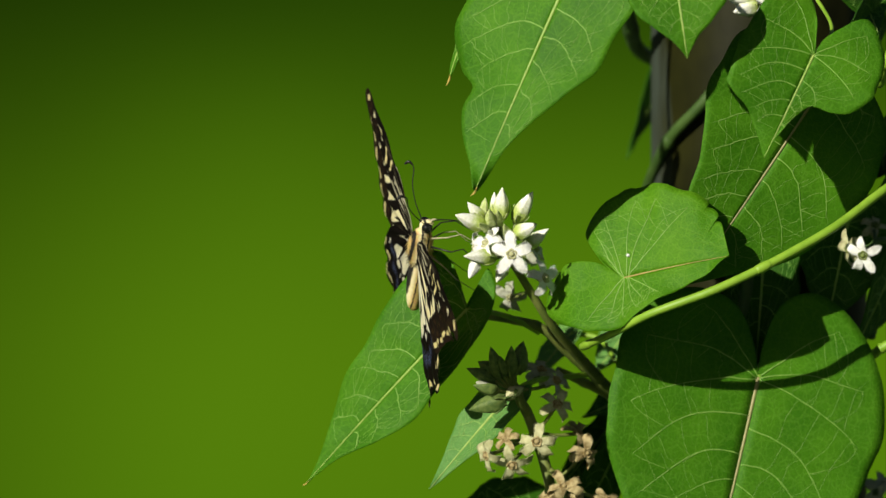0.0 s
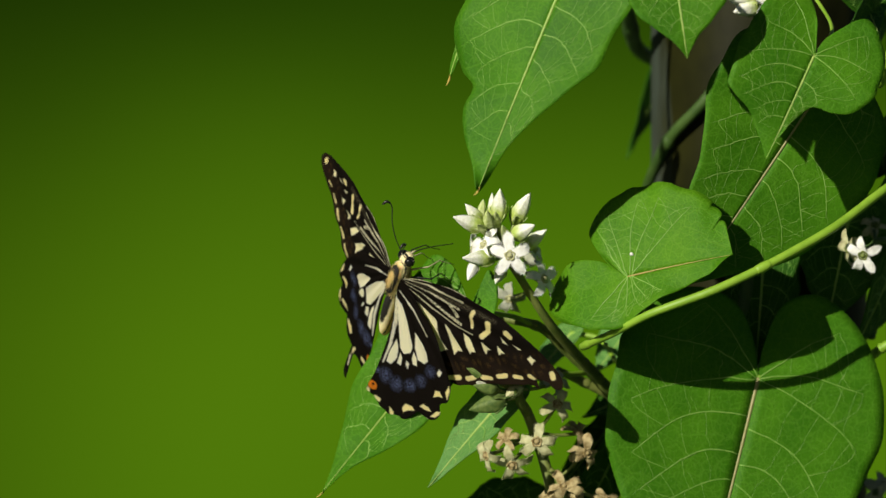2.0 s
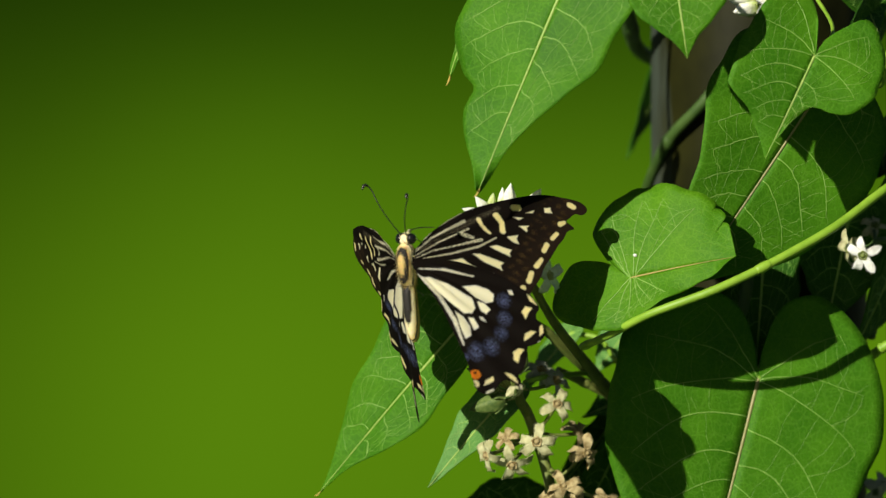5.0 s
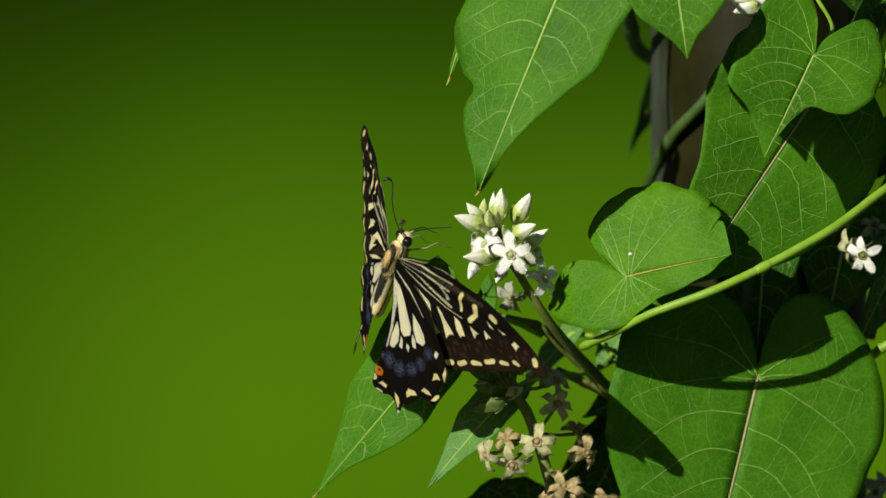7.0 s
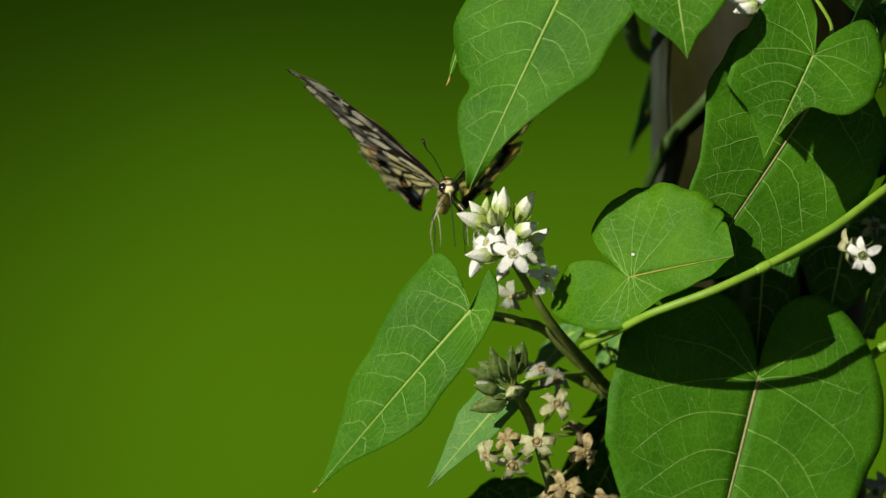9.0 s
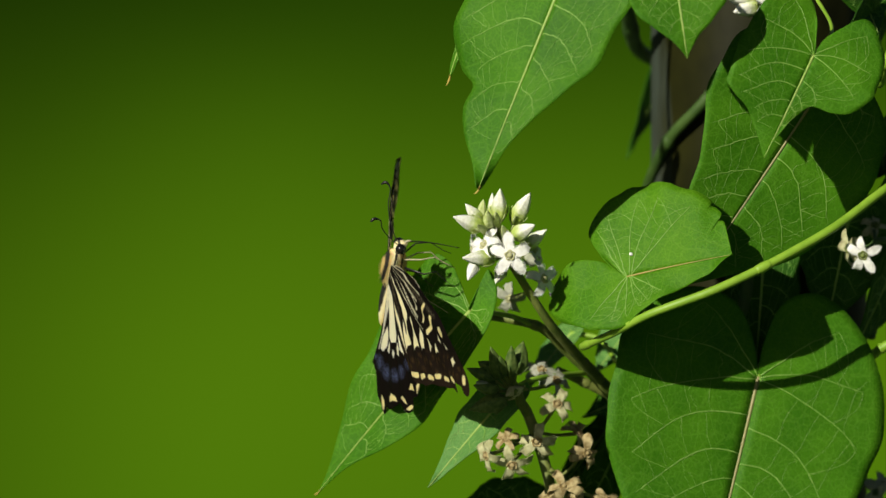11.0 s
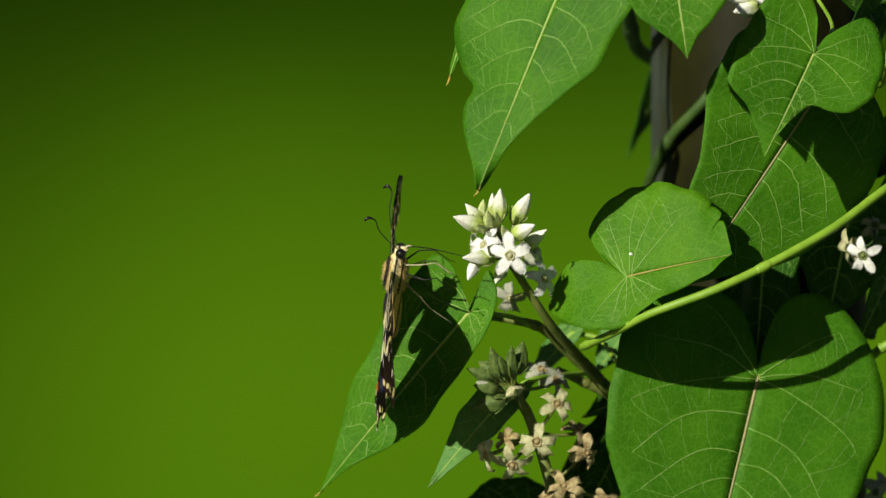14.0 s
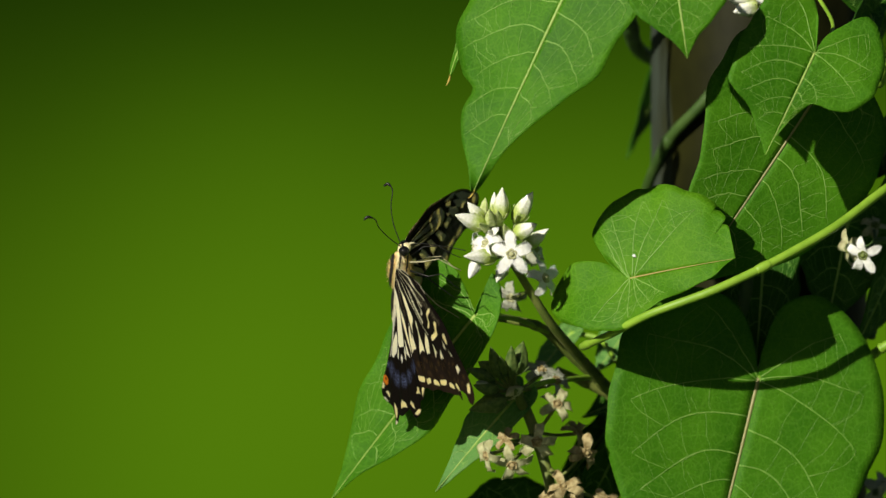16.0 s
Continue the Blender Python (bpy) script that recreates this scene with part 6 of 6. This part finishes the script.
        (11.5, (-0.01251, 0.00240, 1.19716, 78.2, -51.5, -84.6), (51, 46, 25, 27, 4, -9, -2, -3, 12)),
        (11.7, (-0.01323, -0.00037, 1.19713, 76.2, -58.4, -80.5), (12, 10, 22, 22, -7, -7, -3, -3, 8)),
        (11.8, (-0.01374, -0.00037, 1.19654, 77.8, -57.8, -77.9), (5, 5, 20, 20, -5, -6, -3, -3, 8)),
        (12, (-0.01397, -0.00048, 1.19708, 71.8, -55.5, -64.4), (1, -5, 27, 19, -11, -9, -3, -4, 20)),
        (12.3, (-0.01359, -0.00038, 1.19742, 70.2, -54.8, -66.6), (1, 1, 26, 23, -5, -6, -3, -3, 8)),
        (12.5, (-0.01376, -0.00052, 1.19572, 74.4, -53.7, -66.7), (-3, -9, 21, 22, -10, -16, -4, -3, 14)),
        (12.6, (-0.01249, -0.00037, 1.19670, 80.6, -58.1, -83.4), (-7, -9, 25, 24, -7, -10, -3, -3, 8)),
        (13, (-0.01327, -0.00052, 1.19611, 71.5, -54.3, -69.9), (-3, -11, 22, 22, -7, -12, -4, -3, 16)),
        (13.3, (-0.01264, -0.00037, 1.19743, 76.0, -56.5, -77.1), (8, 7, 25, 24, -5, -5, -3, -3, 8)),
        (13.5, (-0.01297, -0.00015, 1.19670, 72.5, -60.0, -75.1), (27, 24, 29, 21, 3, -4, -3, -3, 20)),
        (13.6, (-0.01238, -0.00037, 1.19730, 78.8, -57.6, -82.0), (35, 33, 25, 27, -1, -10, -3, -3, 8)),
        (14, (-0.01336, -0.00053, 1.19513, 77.0, -57.5, -72.4), (3, -2, 25, 22, -3, -5, -3, -3, 13)),
        (14.3, (-0.01292, -0.00037, 1.19669, 78.0, -56.9, -76.2), (-1, -1, 25, 25, -5, -5, -3, -3, 8)),
        (14.5, (-0.01368, -0.00053, 1.19523, 70.6, -56.2, -64.8), (-1, -5, 24, 21, -9, -8, -4, -3, 17)),
        (14.6, (-0.01285, -0.00037, 1.19668, 76.9, -57.1, -76.4), (5, 4, 25, 25, -5, -5, -3, -3, 8)),
        (15, (-0.01316, -0.00039, 1.19567, 71.0, -58.4, -70.9), (13, 14, 27, 24, -3, -13, -3, -3, 17)),
        (15.3, (-0.01233, -0.00036, 1.19660, 87.7, -58.1, -86.9), (-5, -5, 25, 24, -7, -11, -3, -3, 8)),
        (15.5, (-0.01341, -0.00043, 1.19635, 71.9, -56.5, -66.5), (-10, -11, 23, 21, -9, -15, -4, -3, 14)),
        (15.6, (-0.01242, -0.00037, 1.19665, 85.0, -58.0, -83.9), (-12, -12, 25, 25, -9, -7, -3, -3, 8)),
        (15.8, (-0.01236, -0.00037, 1.19668, 83.6, -57.7, -82.4), (-17, -17, 26, 26, -8, -8, -3, -3, 8)),
        (16, (-0.01216, -0.00053, 1.19572, 81.7, -57.7, -79.4), (-20, -23, 25, 24, -1, -5, -1, -3, 16)),
    ]
    walk(butterfly, [(t, pose(*p)) for t, p, w in flight])
    # w: lift, sweep and twist of the right and the left forewing in turn, more lift of each hindwing, their sweep
    walk(fore_right, [(t, hinge(-1, w[0], w[4], w[2])) for t, p, w in flight])
    walk(fore_left, [(t, hinge(1, w[1], w[5], w[3])) for t, p, w in flight])
    walk(hind_right, [(t, hinge(-1, w[0] + w[6], w[4], w[8])) for t, p, w in flight])
    walk(hind_left, [(t, hinge(1, w[1] + w[7], w[5], w[8])) for t, p, w in flight])
    # the flower nods when the butterfly lands and lifts
    sway = ((0.0, 0.5), (0.5, 2.2), (1.0, -0.2), (1.5, 0.0), (2.0, -0.2), (2.5, -0.5), (3.0, 2.9), (3.5, 2.2), (4.0, 2.6), (6.5, 3.0), (7.0, 0.2), (7.5, -0.7), (8.0, -5.2), (8.25, 0.0),
            (8.5, 3.1), (9.0, 1.0), (9.5, 0.6), (11.5, -0.3), (12.0, 0.0), (15.0, -0.2), (15.5, 0.0), (16.0, 0.5))
    walk(white_cluster, [(t, shifted(PIVOT, 0, 0, a)) for t, a in sway])
    move("heart", ((0.0, -5, 2, 0), (0.5, 5, 0, 0), (1.0, 0, 0, 0), (2.0, 1, 0, 0), (2.5, 2, 0, 0), (3.0, 8, 4, 1), (3.5, 5, 2, 0.5), (4.0, 7, 2, 0.5), (6.5, 5, 1, 0.5), (7.0, -1, 0, 0), (7.5, -1, -2, -2),
                   (8.0, -18, -3, -3), (8.5, 13, 2, 2), (9.0, 4, 1, 0.5), (11.5, 0, 0, 0), (15.0, 0, 0, 0), (16.0, 5, 3, 1.2)))
    move("top", ((0.0, 4, 4, 1.3), (0.5, -4, -5, 0), (1.0, -1, 0, 0), (1.5, 0, 0, 0), (2.5, 0, -1, 0), (3.0, 8, 8, 1), (3.5, 2, 2, 0.4), (4.0, 3, 5, 0.3), (6.5, 0, -1, 0), (7.0, 0, 0, -0.2), (7.5, 2, 3, 0.6),
                 (8.0, 0, 1, 1.0), (8.5, 3, 5, 1.5), (9.0, 5, 8, 3.0), (9.5, 4, 5, 1.5), (11.5, -2, -4, -0.3), (12.0, 0, 0, 0), (15.0, 0, -1, -0.2), (15.5, -2, -4, -0.4), (16.0, 9, 12, 2.6)))
    move("low", ((0.0, -4, -3, 3.0), (0.5, -2, -4, 4.0), (1.0, 0, -2, 1.6), (1.5, 0, 0, 0.2), (2.0, 2, 1, -0.4), (2.5, 0, -2, 1.6), (3.0, 4, 2, 0.2), (3.5, 4, 4, 0.2), (4.0, 6, 4, 0), (6.5, 0, 3, 1.4),
                 (7.0, 0, 8, 0.8), (7.5, -6, 2, 2.4), (8.0, 0, 10, -2.4), (8.5, 0, -2, 0.8), (9.0, 2, 0, 1.0), (11.5, 0, 0, 0), (12.0, 0, 1, 0), (15.5, 1, 2, -0.4), (16.0, 10, 8, -1.8)))
    move("lower", ((0.0, 2, 3, 0), (0.5, 0, 0, 0), (9.0, 0, 0, 0), (15.0, 0, 0, 0), (15.5, 4, 2, 0), (16.0, 14, 7, 0)))
    move("large", ((0.0, 0, 0, -0.5), (0.5, 0, -1, 0.2), (2.0, 0, 1, 0.4), (4.0, 0, 3, 0.8), (6.5, 0, 0, 0.2), (7.5, 0, -1, 0), (8.0, -2, 6, 0), (8.5, -1, 3, 2.0), (9.0, 0, 2, 0.6), (11.5, 0, -1, 0), (15.5, 0, -1, 0), (16.0, 0, 2, 0.4)))
    move("upper", ((0.0, 0, 0, 0), (0.5, 2, 0, 0.5), (1.0, 0, 0, 0), (3.0, 2, 2, -1), (4.0, 2, 2, -0.5), (6.5, 1, 0, 0), (7.5, -1, 0, 1), (8.0, -6, 3, 3.2), (8.5, 3, -2, -2), (9.0, 0, 1, 0), (11.5, 0, 0, 0), (16.0, 2, -4, 0)))


def move(key, rows):
    thing = LEAVES[key]
    home = thing.location.copy()
    walk(thing, [(t, shifted(home, du, dv, turn)) for t, du, dv, turn in rows])


motions()
